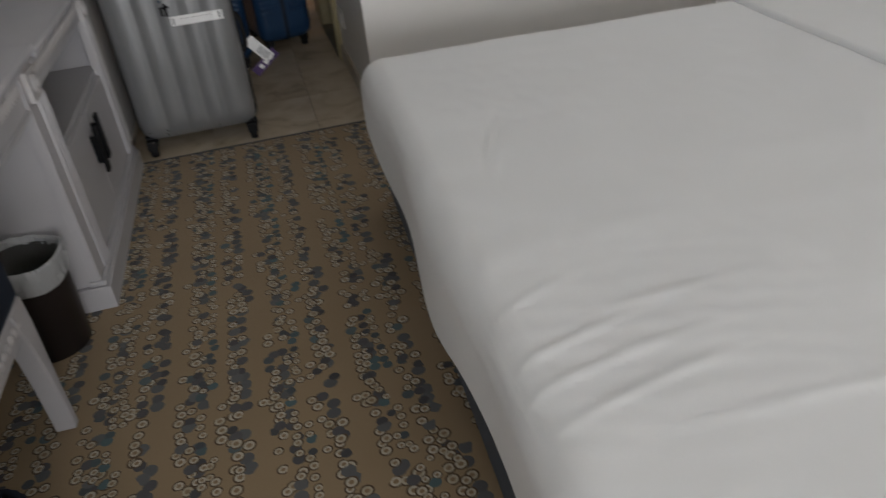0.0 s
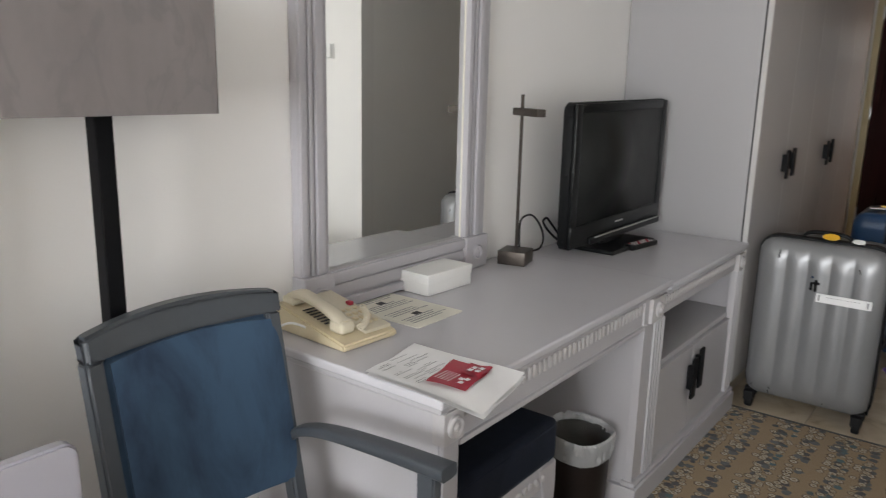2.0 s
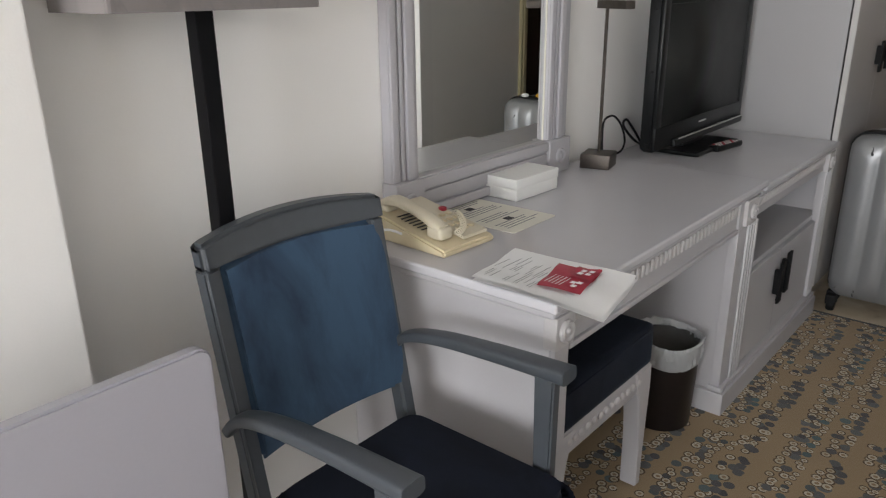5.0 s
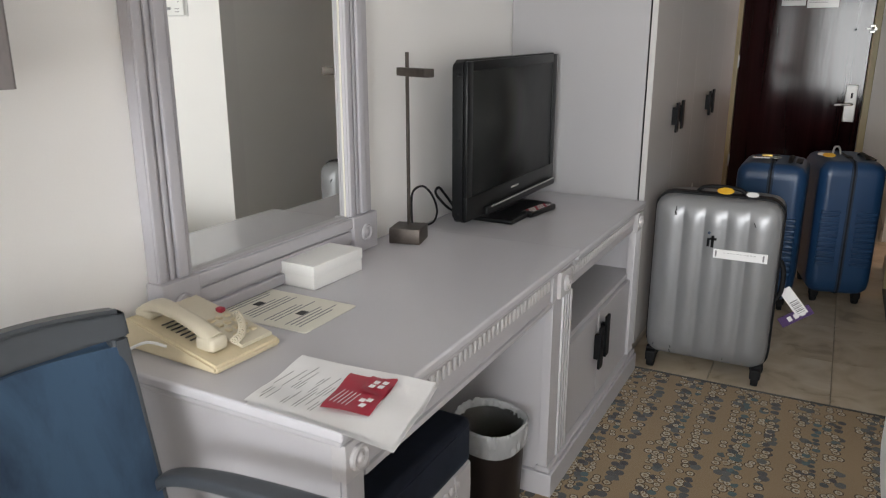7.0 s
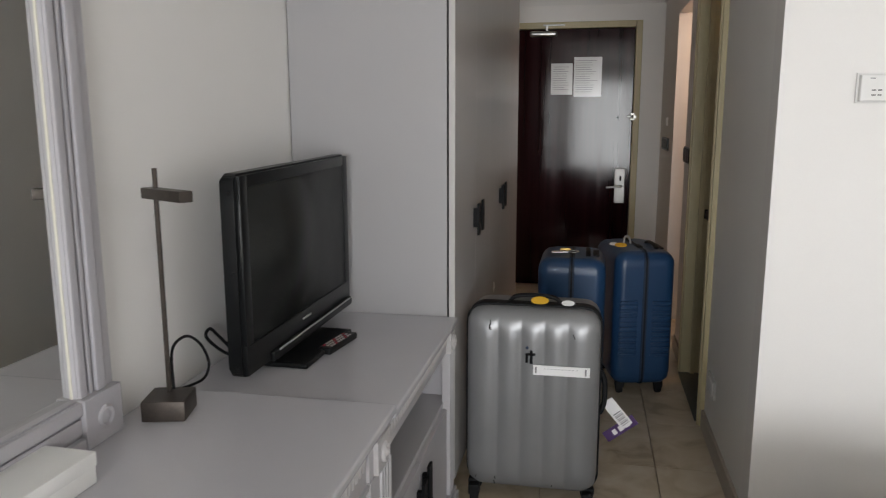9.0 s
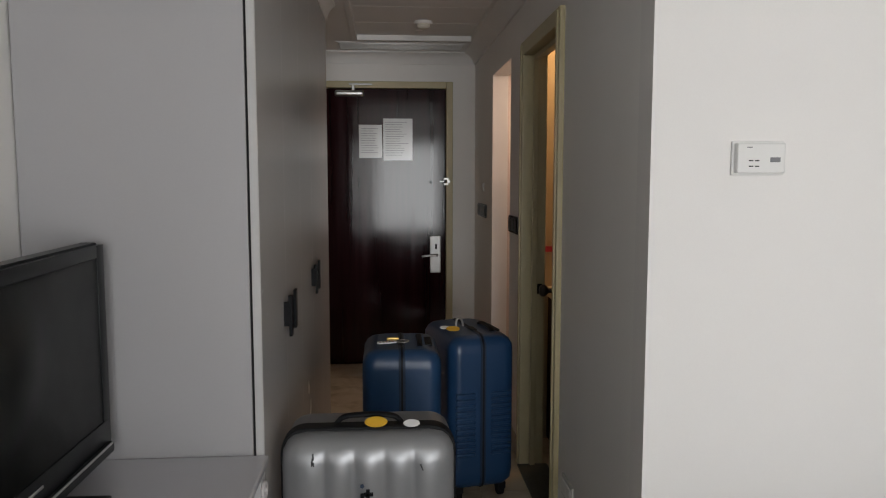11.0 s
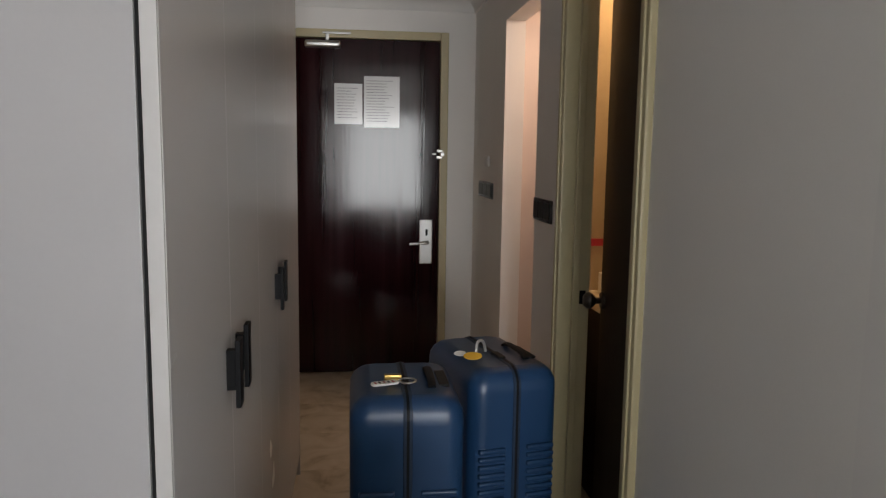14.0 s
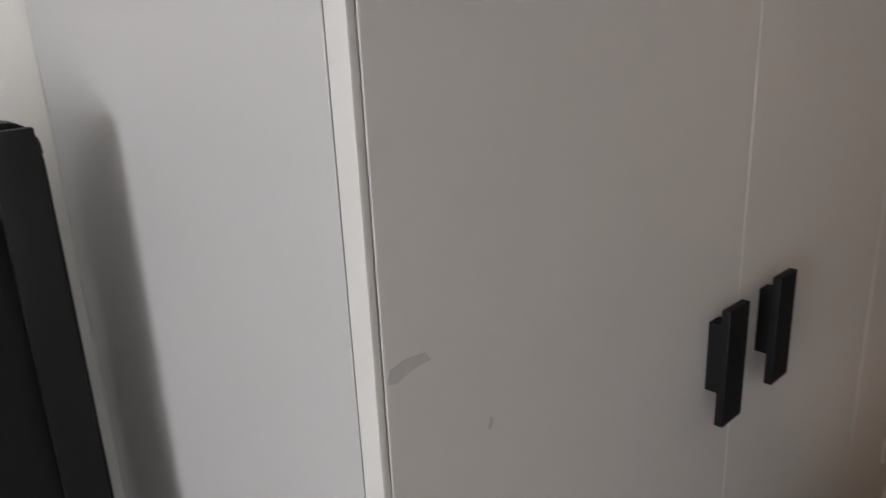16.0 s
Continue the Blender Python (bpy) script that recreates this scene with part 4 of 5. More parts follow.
solo("power_cable", tube([(-1.03, 3.72, CZ + 0.007), (-1.06, 3.66, CZ + 0.022), (-1.075, 3.60, CZ + 0.068), (-1.080, 3.572, CZ + 0.102), (-1.080, 3.596, CZ + 0.114), (-1.075, 3.626, CZ + 0.088), (-1.07, 3.66, CZ + 0.055), (-1.06, 3.70, CZ + 0.012), (-1.05, 3.76, CZ + 0.007)], 0.0045, 8), RUBBER, "black looped power cable against the wall", "cable", at=(-1.06, 3.66, CZ))

# ==== television ====
# panel from its near lower corner to its far lower corner
tva, tvb = Vector((-0.900, 3.436)), Vector((-0.878, 4.185))
tv = thing("television", "black flat television on a swivel stand, switched off", "television", (-0.89, 3.8, CZ))
tvw = (tvb - tva).length
tvang = math.degrees(math.atan2(tvb.y - tva.y, tvb.x - tva.x))


def tv_place(bm):
    """From the set's own place (u along its width, front towards -v) into the room."""
    for v in bm.verts:
        if v.co.z > CZ + 0.02:
            v.co.z -= 0.012 * (1 - v.co.x / tvw)
    bmesh.ops.transform(bm, verts=bm.verts, matrix=pose(tva.x, tva.y, 0, 0, 0, tvang))
    return bm


TZ0, TZ1 = 0.762, 1.272
b = prism(rounded(0.0, tvw, TZ0, TZ1, 0.026), "y", 0.0, 0.052, 0.010, 4)
part("body", tv_place(b), TVBLACK, tv)
part("rear_case", tv_place(prism(rounded(0.10, tvw - 0.10, TZ0 + 0.06, TZ1 - 0.06, 0.05), "y", 0.042, 0.085, 0.015, 3)), TVBLACK, tv)
part("screen", tv_place(box(0.045, tvw - 0.045, -0.0015, 0.004, TZ0 + 0.085, TZ1 - 0.036)), TVSCREEN, tv, "dark matt screen")
bz = box(0.006, tvw - 0.006, -0.0035, 0.01, TZ0 + 0.006, TZ0 + 0.083, 0.003)
box(0.006, 0.043, -0.0035, 0.01, TZ0 + 0.083, TZ1 - 0.005, 0.0015, bm=bz)
box(tvw - 0.043, tvw - 0.006, -0.0035, 0.01, TZ0 + 0.083, TZ1 - 0.005, 0.0015, bm=bz)
box(0.043, tvw - 0.043, -0.0035, 0.01, TZ1 - 0.034, TZ1 - 0.005, 0.0015, bm=bz)
part("bezel", tv_place(bz), TVBLACK, tv)
part("speaker_ledge", tv_place(box(0.13, tvw - 0.02, -0.016, -0.002, TZ0 + 0.004, TZ0 + 0.030, 0.005, 3)), TVBLACK, tv)
part("accent_strip", tv_place(box(0.16, tvw - 0.03, -0.0175, -0.014, TZ0 + 0.026, TZ0 + 0.031, 0.001)), SOFTSTEEL, tv, "thin silver strip")
for zc in (TZ0 + 0.03, TZ0 + 0.265, TZ1 - 0.045):
    part("port_mark", tv_place(box(-0.0012, 0.004, 0.018, 0.028, zc - 0.005, zc + 0.005)), RUBBER, tv)
part("badge", tv_place(box(tvw * 0.5 - 0.03, tvw * 0.5 + 0.03, -0.005, -0.003, TZ0 + 0.056, TZ0 + 0.062)), SOFTSTEEL, tv)
part("neck", tv_place(box(tvw / 2 - 0.09, tvw / 2 + 0.09, 0.02, 0.06, CZ + 0.015, TZ0 + 0.02, 0.01)), TVBLACK, tv)
part("stand_foot", tv_place(box(0.20, 0.20 + 0.36, -0.075, 0.15, CZ + 0.001, CZ + 0.016, 0.008, 3)), TVBLACK, tv, "glossy black stand foot")
rc = thing("remote_control", "black remote control lying beside the television stand", "remote", (-0.80, 3.86, CZ))
part("body", turned(box(-0.828, -0.786, 3.765, 3.945, CZ + 0.001, CZ + 0.022, 0.007, 3), (-0.81, 3.85, 0), -8), TVBLACK, rc)
for i in range(9):
    for j in range(3):
        part("button", turned(box(-0.822 + j * 0.012, -0.815 + j * 0.012, 3.785 + i * 0.015, 3.793 + i * 0.015, CZ + 0.021, CZ + 0.0245, 0.001, 1), (-0.81, 3.85, 0), -8), SOFTSTEEL if (i + j) % 4 else RED, rc)

# ==== under the desk ====
bc = (-0.655, 3.108, 0)
bn = thing("waste_bin", "dark brown waste bin with a clear plastic liner", "bin", bc)
part("bin_body", lathe([(0.088, 0.001), (0.090, 0.004), (0.102, 0.270), (0.099, 0.270), (0.084, 0.008), (0.0, 0.008)], bc, 40), BIN, bn)


def liner(profile, crumple):
    """A crumpled ring of thin film round the bin's mouth."""
    ln = lathe(profile, bc, 120)
    for f in [f for f in ln.faces if len(f.verts) > 4]:
        ln.faces.remove(f)
    for v in ln.verts:
        d = Vector((v.co.x - bc[0], v.co.y - bc[1]))
        a = math.atan2(d.y, d.x)
        q = noise.noise((math.cos(a) * 9, math.sin(a) * 9, v.co.z * 30)) + 0.6 * noise.noise((math.cos(a) * 22, math.sin(a) * 22, v.co.z * 40))
        k = min(1 + crumple * q, 0.1145 / max(d.length, 0.01))
        v.co.z += 0.10 * crumple * q + 0.006 * math.sin(a * 3 + 1)
        v.co.x, v.co.y = bc[0] + d.x * k, bc[1] + d.y * k
    return ln


part("liner", liner([(0.080, 0.13), (0.094, 0.24), (0.098, 0.272)], 0.03), LINER, bn, "crinkled clear plastic liner")
part("liner_fold", liner([(0.098, 0.270), (0.100, 0.284), (0.106, 0.290), (0.110, 0.282), (0.108, 0.268), (0.111, 0.255), (0.107, 0.243), (0.109, 0.228), (0.106, 0.218)], 0.05), LINER_FOLD, bn, "bunched whitish liner rim")

st = thing("stool", "grey carved stool with navy velvet cushion under the desk", "stool", (-0.76, 2.56, 0))
SX0, SX1, SY0, SY1 = -0.965, -0.550, 2.300, 2.775
part("cushion", box(SX0, SX1, SY0, SY1, 0.362, 0.480, 0.022, 4), NAVY, st, "thick navy velvet cushion")
pp = tube([(SX1 - 0.003, SY0 + 0.02, 0.462), (SX1 - 0.003, SY1 - 0.02, 0.462)], 0.005, 8)
part("piping", pp, NAVY, st)
ap = box(SX1 - 0.028, SX1 - 0.006, SY0 + 0.05, SY1 - 0.05, 0.300, 0.365, 0.003)
box(SX0 + 0.006, SX0 + 0.028, SY0 + 0.05, SY1 - 0.05, 0.300, 0.365, 0.003, bm=ap)
box(SX0 + 0.05, SX1 - 0.05, SY1 - 0.028, SY1 - 0.006, 0.300, 0.365, 0.003, bm=ap)
box(SX0 + 0.05, SX1 - 0.05, SY0 + 0.006, SY0 + 0.028, 0.300, 0.365, 0.003, bm=ap)
part("apron", ap, GREY, st)
pieces("bead", lathe([(0.010, 0), (0.010, 0.004), (0.006, 0.007), (0.0, 0.008)], (SX1 - 0.006, SY0 + 0.07, 0.333), 12, axis="x"), GREY_WORN, st, [(0, 0.028 * q, 0) for q in range(1, 13)], "carved bead")
for xs, sx in ((SX1, -1), (SX0, 1)):
    for ysd, sy in ((SY1, -1), (SY0, 1)):
        out = [(0.0, 0.362), (0.085, 0.362), (0.080, 0.325), (0.062, 0.285), (0.050, 0.22), (0.042, 0.13), (0.040, 0.001), (0.012, 0.001), (0.010, 0.10), (0.004, 0.20), (-0.002, 0.30)]
        lg = prism([(ysd + sy * u, z) for u, z in out], "x", xs + sx * 0.002, xs + sx * 0.048, 0.003, 2)
        part("leg", lg, GREY, st)

# ==== armchair ====
ch = thing("armchair", "dark slate-grey wooden armchair with blue velvet back and navy seat", "chair", (-0.63, 1.92, 0))


def back_x(z):
    return -0.792 - (z - 0.46) * 0.19


YA, YB = 1.720, 2.132


def back_slab(y0, y1, z0, z1, front, thick, bow=0.03, bevel=0.01, crown=0.0, n=16, rows=10, puff=0.0):
    """A leaning slab, bowed backwards across its width."""
    b = bmesh.new()
    g = [[], []]
    ym = (YA + YB) / 2
    for side in (0, 1):
        for i in range(n + 1):
            col = []
            for j in range(rows + 1):
                y_ = y0 + (y1 - y0) * i / n
                s = (y_ - ym) / ((YB - YA) / 2)
                z_ = z0 + (z1 - z0) * j / rows + crown * (1 - s * s) * (j / rows)
                e, g_ = 2 * i / n - 1, 2 * j / rows - 1
                x_ = back_x(z_) - bow * (1 - s * s) + front - (thick if side else 0)
                x_ += 0 if side else puff * (1 - e ** 4) * (1 - g_ ** 4)
                col.append(b.verts.new((x_, y_, z_)))
            g[side].append(col)
    for i in range(n):
        for j in range(rows):
            b.faces.new((g[0][i][j], g[0][i + 1][j], g[0][i + 1][j + 1], g[0][i][j + 1]))
            b.faces.new((g[1][i][j], g[1][i][j + 1], g[1][i + 1][j + 1], g[1][i + 1][j]))
        b.faces.new((g[0][i][0], g[1][i][0], g[1][i + 1][0], g[0][i + 1][0]))
        b.faces.new((g[0][i][rows], g[0][i + 1][rows], g[1][i + 1][rows], g[1][i][rows]))
    for j in range(rows):
        b.faces.new((g[0][0][j], g[0][0][j + 1], g[1][0][j + 1], g[1][0][j]))
        b.faces.new((g[0][n][j], g[1][n][j], g[1][n][j + 1], g[0][n][j + 1]))
    bmesh.ops.recalc_face_normals(b, faces=b.faces)
    rim = [e for e in b.edges if len(e.link_faces) == 2 and e.calc_face_angle(0) > 0.9]
    bmesh.ops.bevel(b, geom=rim, offset=bevel, segments=3, affect="EDGES")
    return b


part("backrest", back_slab(YA + 0.036, YB - 0.004, 0.500, 0.850, 0.004, 0.028, bevel=0.012, crown=0.014, puff=0.022), VELVET, ch, "brushed blue velvet back pad")
part("top_rail", back_slab(YA + 0.001, YB, 0.853, 0.897, 0.009, 0.040, bevel=0.010, crown=0.016), FRAME_GREY, ch)
part("back_frame", back_slab(YA + 0.03, YB - 0.02, 0.53, 0.86, -0.012, 0.02, bevel=0.004), FRAME_GREY, ch)
for y0, y1 in ((YA, YA + 0.036), (YB - 0.034, YB - 0.006)):
    part("back_post", back_slab(y0, y1, 0.40, 0.858, 0.008, 0.036, bevel=0.006, n=2), FRAME_GREY, ch)
part("seat", prism(rounded(-0.80, -0.375, YA + 0.01, YB - 0.005, 0.06), "z", 0.375, 0.455, 0.025, 4), NAVY, ch, "navy velvet padded seat")
part("seat_frame", prism(rounded(-0.79, -0.385, YA + 0.015, YB - 0.01, 0.05), "z", 0.325, 0.376, 0.006, 2), FRAME_GREY, ch)
for yy in (YA + 0.006, YB - 0.006):
    am = tube([(back_x(0.59) - 0.02, yy - 0.008, 0.578), (-0.80, yy - 0.004, 0.612), (-0.714, yy, 0.632), (-0.571, yy + 0.004, 0.642), (-0.425, yy + 0.004, 0.648)], [0.016, 0.017, 0.019, 0.021, 0.023], 16, flat=0.62, square=0.45)
    part("arm", am, FRAME_GREY, ch)
    part("arm_support", prism([(-0.484, 0.33), (-0.450, 0.33), (-0.446, 0.64), (-0.488, 0.64)], "y", yy - 0.013, yy + 0.013, 0.004, 2), FRAME_GREY, ch)
for yy in (YA + 0.004, YB - 0.040):
    part("leg", prism([(-0.448, 0.001), (-0.420, 0.001), (-0.405, 0.34), (-0.45, 0.34)], "y", yy, yy + 0.036, 0.004, 2), FRAME_GREY, ch)
    part("leg", prism([(-0.86, 0.001), (-0.83, 0.001), (-0.735, 0.42), (-0.775, 0.42)], "y", yy, yy + 0.036, 0.004, 2), FRAME_GREY, ch)

# painted panel beside the chair
pn = thing("luggage_bench", "lavender-grey painted bench back with a rounded corner", "bench", (-0.73, 1.25, 0))
part("backboard", prism(rounded(0.86, 1.632, 0.30, 0.81, 0.022), "x", -0.742, -0.718, 0.004, 2), LAVENDER, pn)
for yy in (0.90, 1.55):
    part("leg", box(-0.742, -0.718, yy, yy + 0.04, 0.001, 0.32, 0.003), GREY, pn)

# ==== floor lamp ====
fl_ = thing("floor_lamp", "floor lamp with dark square pole and taupe rectangular shade", "floor lamp", (-0.965, 1.81, 0))
part("base_plate", box(-1.09, -0.86, 1.68, 1.92, 0.001, 0.022, 0.004), BLACK, fl_)
part("pole", box(-0.982, -0.950, 1.814, 1.847, 0.02, 1.30, 0.003), BLACK, fl_, "flat black square pole")
hx0, hx1, hy0, hy1, hz0, hz1 = -1.078, -0.888, 1.640, 2.020, 1.254, 1.479
sd = bmesh.new()
out = rounded(hx0, hx1, hy0, hy1, 0.006, 2)
lo = [sd.verts.new((x, y, hz0)) for x, y in out]
hi = [sd.verts.new((x, y, hz1)) for x, y in out]
for i in range(len(lo)):
    j = (i + 1) % len(lo)
    sd.faces.new((lo[i], lo[j], hi[j], hi[i]))
bmesh.ops.recalc_face_normals(sd, faces=sd.faces)
bmesh.ops.solidify(sd, geom=sd.faces[:], thickness=0.003)
part("shade", sd, SHADE, fl_, "watermarked taupe fabric shade")
part("shade_ring", box(hx0 + 0.01, hx1 - 0.01, 1.795, 1.805, 1.30, 1.306), BLACK, fl_)

# ==== bed ====
BX0, BX1, BY0, BY1, BZ = 0.335, 2.42, 1.55, 3.54, 0.505
bed = thing("bed", "large bed under a smooth white sheet with a tucked fold", "bed", (1.35, 2.5, 0))
part("bed_base", box(BX0 + 0.04, BX1, BY0 + 0.04, BY1 - 0.03, 0.02, 0.27, 0.01), BEDBASE, bed, "blue-grey upholstered base")


CREASES = ((0.21, 1.22, 1.25, 0.13, 0.0030), (0.19, 1.10, 1.2, 0.08, 0.0022), (0.12, 0.50, 0.30, 0.13, 0.0034), (0.15, 0.44, 0.22, 0.16, 0.0032), (0.18, 0.38, 0.25, 0.14, 0.0030), (0.30, 0.56, 0.10, 0.12, 0.0022), (0.10, 0.62, 0.45, 0.07, 0.0024), (0.42, 0.30, -0.05, 0.16, 0.0020), (0.95, 0.95, 0.9, 0.16, 0.0018), (0.80, 1.35, 0.5, 0.12, 0.0016))


def sheet():
    b = bmesh.new()
    nx, ny = 290, 290
    grid = []
    for i in range(nx + 1):
        row = []
        for j in range(ny + 1):
            # a cloth wider than the mattress, folded down over its foot and sides
            u, v = -0.26 + (BX1 - BX0 + 0.26) * i / nx, -0.26 + (BY1 - BY0 + 0.52) * j / ny
            r = 0.075
            W = BY1 - BY0
            du = max(0.0, r - u)
            dv = max(0.0, r - v) or -max(0.0, v - (W - r))
            x, z1 = (u, 0.0) if du == 0 else wrap(du, r)
            x = x if du == 0 else r - x
            ad = abs(dv)
            if ad == 0:
                y_, z2 = v, 0.0
            else:
                h, z2 = wrap(ad, r)
                y_ = (r - h) if dv > 0 else (W - r + h)
            z = BZ - z1 - z2
            z = max(z, 0.262 + 0.03 * math.sin(v * 4.1) + 0.012 * math.sin(v * 11))
            wr_ = 0.0012 * noise.noise((u * 5, v * 5, 0)) + 0.0016 * noise.noise((u * 14, v * 9, 4))
            # fine gathers near the foot corner, then long soft creases over the top
            warp = 0.030 * noise.noise((u * 6, v * 4, 1.5)) + 0.010 * noise.noise((u * 17, v * 12, 3.1))
            near = math.exp(-((u - 0.22) / 0.30) ** 2 - ((v - 0.46) / 0.20) ** 2)
            wr_ += 0.0024 * near * (1 - abs(math.sin((v + 0.22 * u + warp) * 62))) * (0.45 + 0.55 * noise.noise((u * 5, v * 9, 6.0)))
            for cu, cv_, ang, ln_, hh in CREASES:
                du_, dv_ = u - cu, v - cv_
                along, across = du_ * math.cos(ang) + dv_ * math.sin(ang), dv_ * math.cos(ang) - du_ * math.sin(ang)
                across += 0.25 * along * along
                wr_ += hh * math.exp(-(across / 0.0075) ** 2 - (along / ln_) ** 2)
            wr_ += 0.003 * max(0.0, noise.noise((u * 3.1, v * 11, 7.7))) + 0.0016 * noise.noise((u * 26, v * 18, 2.0)) * (0.3 + max(0.0, noise.noise((u * 2, v * 2, 9))))
            out_ = 0.012 * math.sin(v * 7 + 1.3) * min(1.0, du * 6)
            row.append(b.verts.new((BX0 + x - out_, BY0 + y_, z + wr_)))
        grid.append(row)
    for i in range(nx):
        for j in range(ny):
            b.faces.new((grid[i][j], grid[i + 1][j], grid[i + 1][j + 1], grid[i][j + 1]))
    bmesh.ops.recalc_face_normals(b, faces=b.faces)
    return b


def wrap(d, r):
    """How far out and how far down a cloth gets that runs d past the start of a rounded edge."""
    a = d / r
    if a < math.pi / 2:
        return r * math.sin(a), r * (1 - math.cos(a))
    return r, r + (d - r * math.pi / 2)


part("mattress", box(BX0 + 0.012, BX1, BY0 + 0.012, BY1 - 0.012, 0.27, BZ - 0.01, 0.05, 4), SHEET, bed)
part("sheet", sheet(), SHEET, bed, "smooth white sheet with a few creases")
cv = box(1.56, BX1 - 0.02, BY0 - 0.03, BY1 + 0.03, BZ - 0.06, BZ + 0.018, 0.012, 3)
part("turned_cover", cv, SHEET, bed, "thick white folded cover")

bed.rotation_euler = (0, 0, radians(-2.4))
bed.location = Vector((0.36, 3.53, 0)) + Matrix.Rotation(radians(-2.4), 3, "Z") @ Vector((1.35 - 0.36, 2.5 - 3.53, 0))

# ==== suitcases ====


def shell(x0, x1, y0, y1, z0, z1, r_side, bevel, rib, across):
    """A moulded hard shell: rounded upright slab, ribbed up and down on its broad faces."""
    b = bmesh.new()
    w, d = x1 - x0, y1 - y0
    zs = [z0, z0 + 0.012, z0 + 0.035, z0 + 0.075] + [z0 + 0.075 + (z1 - z0 - 0.15) * i / 14 for i in range(1, 14)] + [z1 - 0.075, z1 - 0.045, z1 - 0.022, z1 - 0.008, z1]
    rings = []
    out = rounded(-w / 2, w / 2, -d / 2, d / 2, r_side, 10)
    dense = []
    for i in range(len(out)):
        p, q = Vector((*out[i], 0)), Vector((*out[(i + 1) % len(out)], 0))
        steps = max(1, int((q - p).length / 0.006))
        for s in range(steps):
            dense.append(p.lerp(q, s / steps))
    for z in zs:
        e = min(z - z0, z1 - z)
        inset = bevel * (1 - math.sqrt(max(0.0, 1 - (1 - min(1.0, e / bevel)) ** 2)))
        ring = []
        for p in dense:
            sx, sy = (w / 2 - inset) / (w / 2), (d / 2 - inset * 0.8) / (d / 2)
            x, y_ = p.x * sx, p.y * sy
            u, half, other, oh = (x, w / 2, y_, d / 2) if across else (y_, d / 2, x, w / 2)
            fade = max(0.0, min(1.0, (z1 - z - 0.03) / 0.05)) * max(0.0, min(1.0, (z - z0 - 0.02) / 0.05))
            if rib and abs(other) > oh * 0.9 and abs(u) < half - 0.03:
                g = rib * (0.5 + 0.5 * math.cos(u * 2 * math.pi / 0.080)) ** 0.45 * fade
                k_ = (abs(other) + g) / abs(other)
                if across:
                    y_ *= k_
                else:
                    x *= k_
            ring.append(b.verts.new(((x0 + x1) / 2 + x, (y0 + y1) / 2 + y_, z)))
        rings.append(ring)
    for lo, hi in zip(rings, rings[1:]):
        for i in range(len(lo)):
            j = (i + 1) % len(lo)
            b.faces.new((lo[i], lo[j], hi[j], hi[i]))
    b.faces.new(rings[0]), b.faces.new(rings[-1])
    bmesh.ops.recalc_face_normals(b, faces=b.faces)
    return b


def castor(parent, x, y_, z=0.062):
    part("wheel_fork", box(x - 0.020, x + 0.020, y_ - 0.024, y_ + 0.026, 0.034, z + 0.014, 0.007), RUBBER, parent)
    part("wheel", lathe([(0.012, -0.014), (0.028, -0.013), (0.030, -0.007), (0.030, 0.007), (0.028, 0.013), (0.012, 0.014)], (x, y_ + 0.006, 0.0305), 20, axis="x"), RUBBER, parent)


def oval_tag(name, centre, rx, ry, material, label, tilt=20.0, turn=0.0):
    b = lathe([(0.0, 0.0), (1.0, 0.0), (1.05, 0.0015), (1.0, 0.003), (0.0, 0.003)], (0, 0, 0), 24)
    bmesh.ops.scale(b, verts=b.verts, vec=(rx, ry, 1))
    bmesh.ops.transform(b, verts=b.verts, matrix=pose(*centre, tilt, 0, turn))
    return solo(name, b, material, label, "luggage tag", at=centre)


gs = thing("grey_suitcase", "scuffed silver ribbed hard-shell suitcase with white baggage label", "suitcase", (-0.255, 4.43, 0))
GX0, GX1, GY0, GY1, GZ0, GZ1 = -0.488, -0.022, 4.294, 4.555, 0.062, 0.736
part("shell", shell(GX0, GX1, GY0, GY1, GZ0, GZ1, 0.045, 0.06, 0.008, True), SILVER, gs, "ribbed silver shell")
zb = bmesh.new()
prism([(u, v) for u, v in rounded(GX0 - 0.007, GX1 + 0.007, GZ0 - 0.004, GZ1 + 0.009, 0.068)], "y", 4.352, 4.400, 0.003, 1, bm=zb)
part("zip_band", zb, RUBBER, gs, "black zip band")
for x in (-0.458, -0.052):
    for yy in (4.308, 4.525):
        castor(gs, x, yy)
for x in (GX0 + 0.005, GX1 - 0.055):
    part("corner_guard", box(x, x + 0.05, 4.315, 4.35, 0.052, 0.085, 0.010, 2), RUBBER, gs)
part("top_handle", tube([(-0.345, 4.40, 0.742), (-0.32, 4.395, 0.762), (-0.255, 4.39, 0.768), (-0.19, 4.395, 0.762), (-0.165, 4.40, 0.742)], [0.010, 0.011, 0.012, 0.011, 0.010], 10, flat=0.7), RUBBER, gs, "black carry handle")
part("side_handle", tube([(GX1 + 0.004, 4.40, 0.50), (GX1 + 0.02, 4.40, 0.46), (GX1 + 0.02, 4.40, 0.38), (GX1 + 0.004, 4.40, 0.34)], 0.010, 8), RUBBER, gs)
part("baggage_label", box(-0.250, -0.056, 4.280, 4.2835, 0.511, 0.546, 0.0005), PAPER, gs, "white paper baggage strip")
lg = box(-0.277, -0.268, 4.278, 4.287, 0.553, 0.585, 0.001)
box(-0.262, -0.252, 4.278, 4.287, 0.550, 0.596, 0.001, bm=lg)
box(-0.268, -0.243, 4.278, 4.287, 0.579, 0.587, 0.001, bm=lg)
part("emblem", lg, BLACK, gs, "small dark emblem")
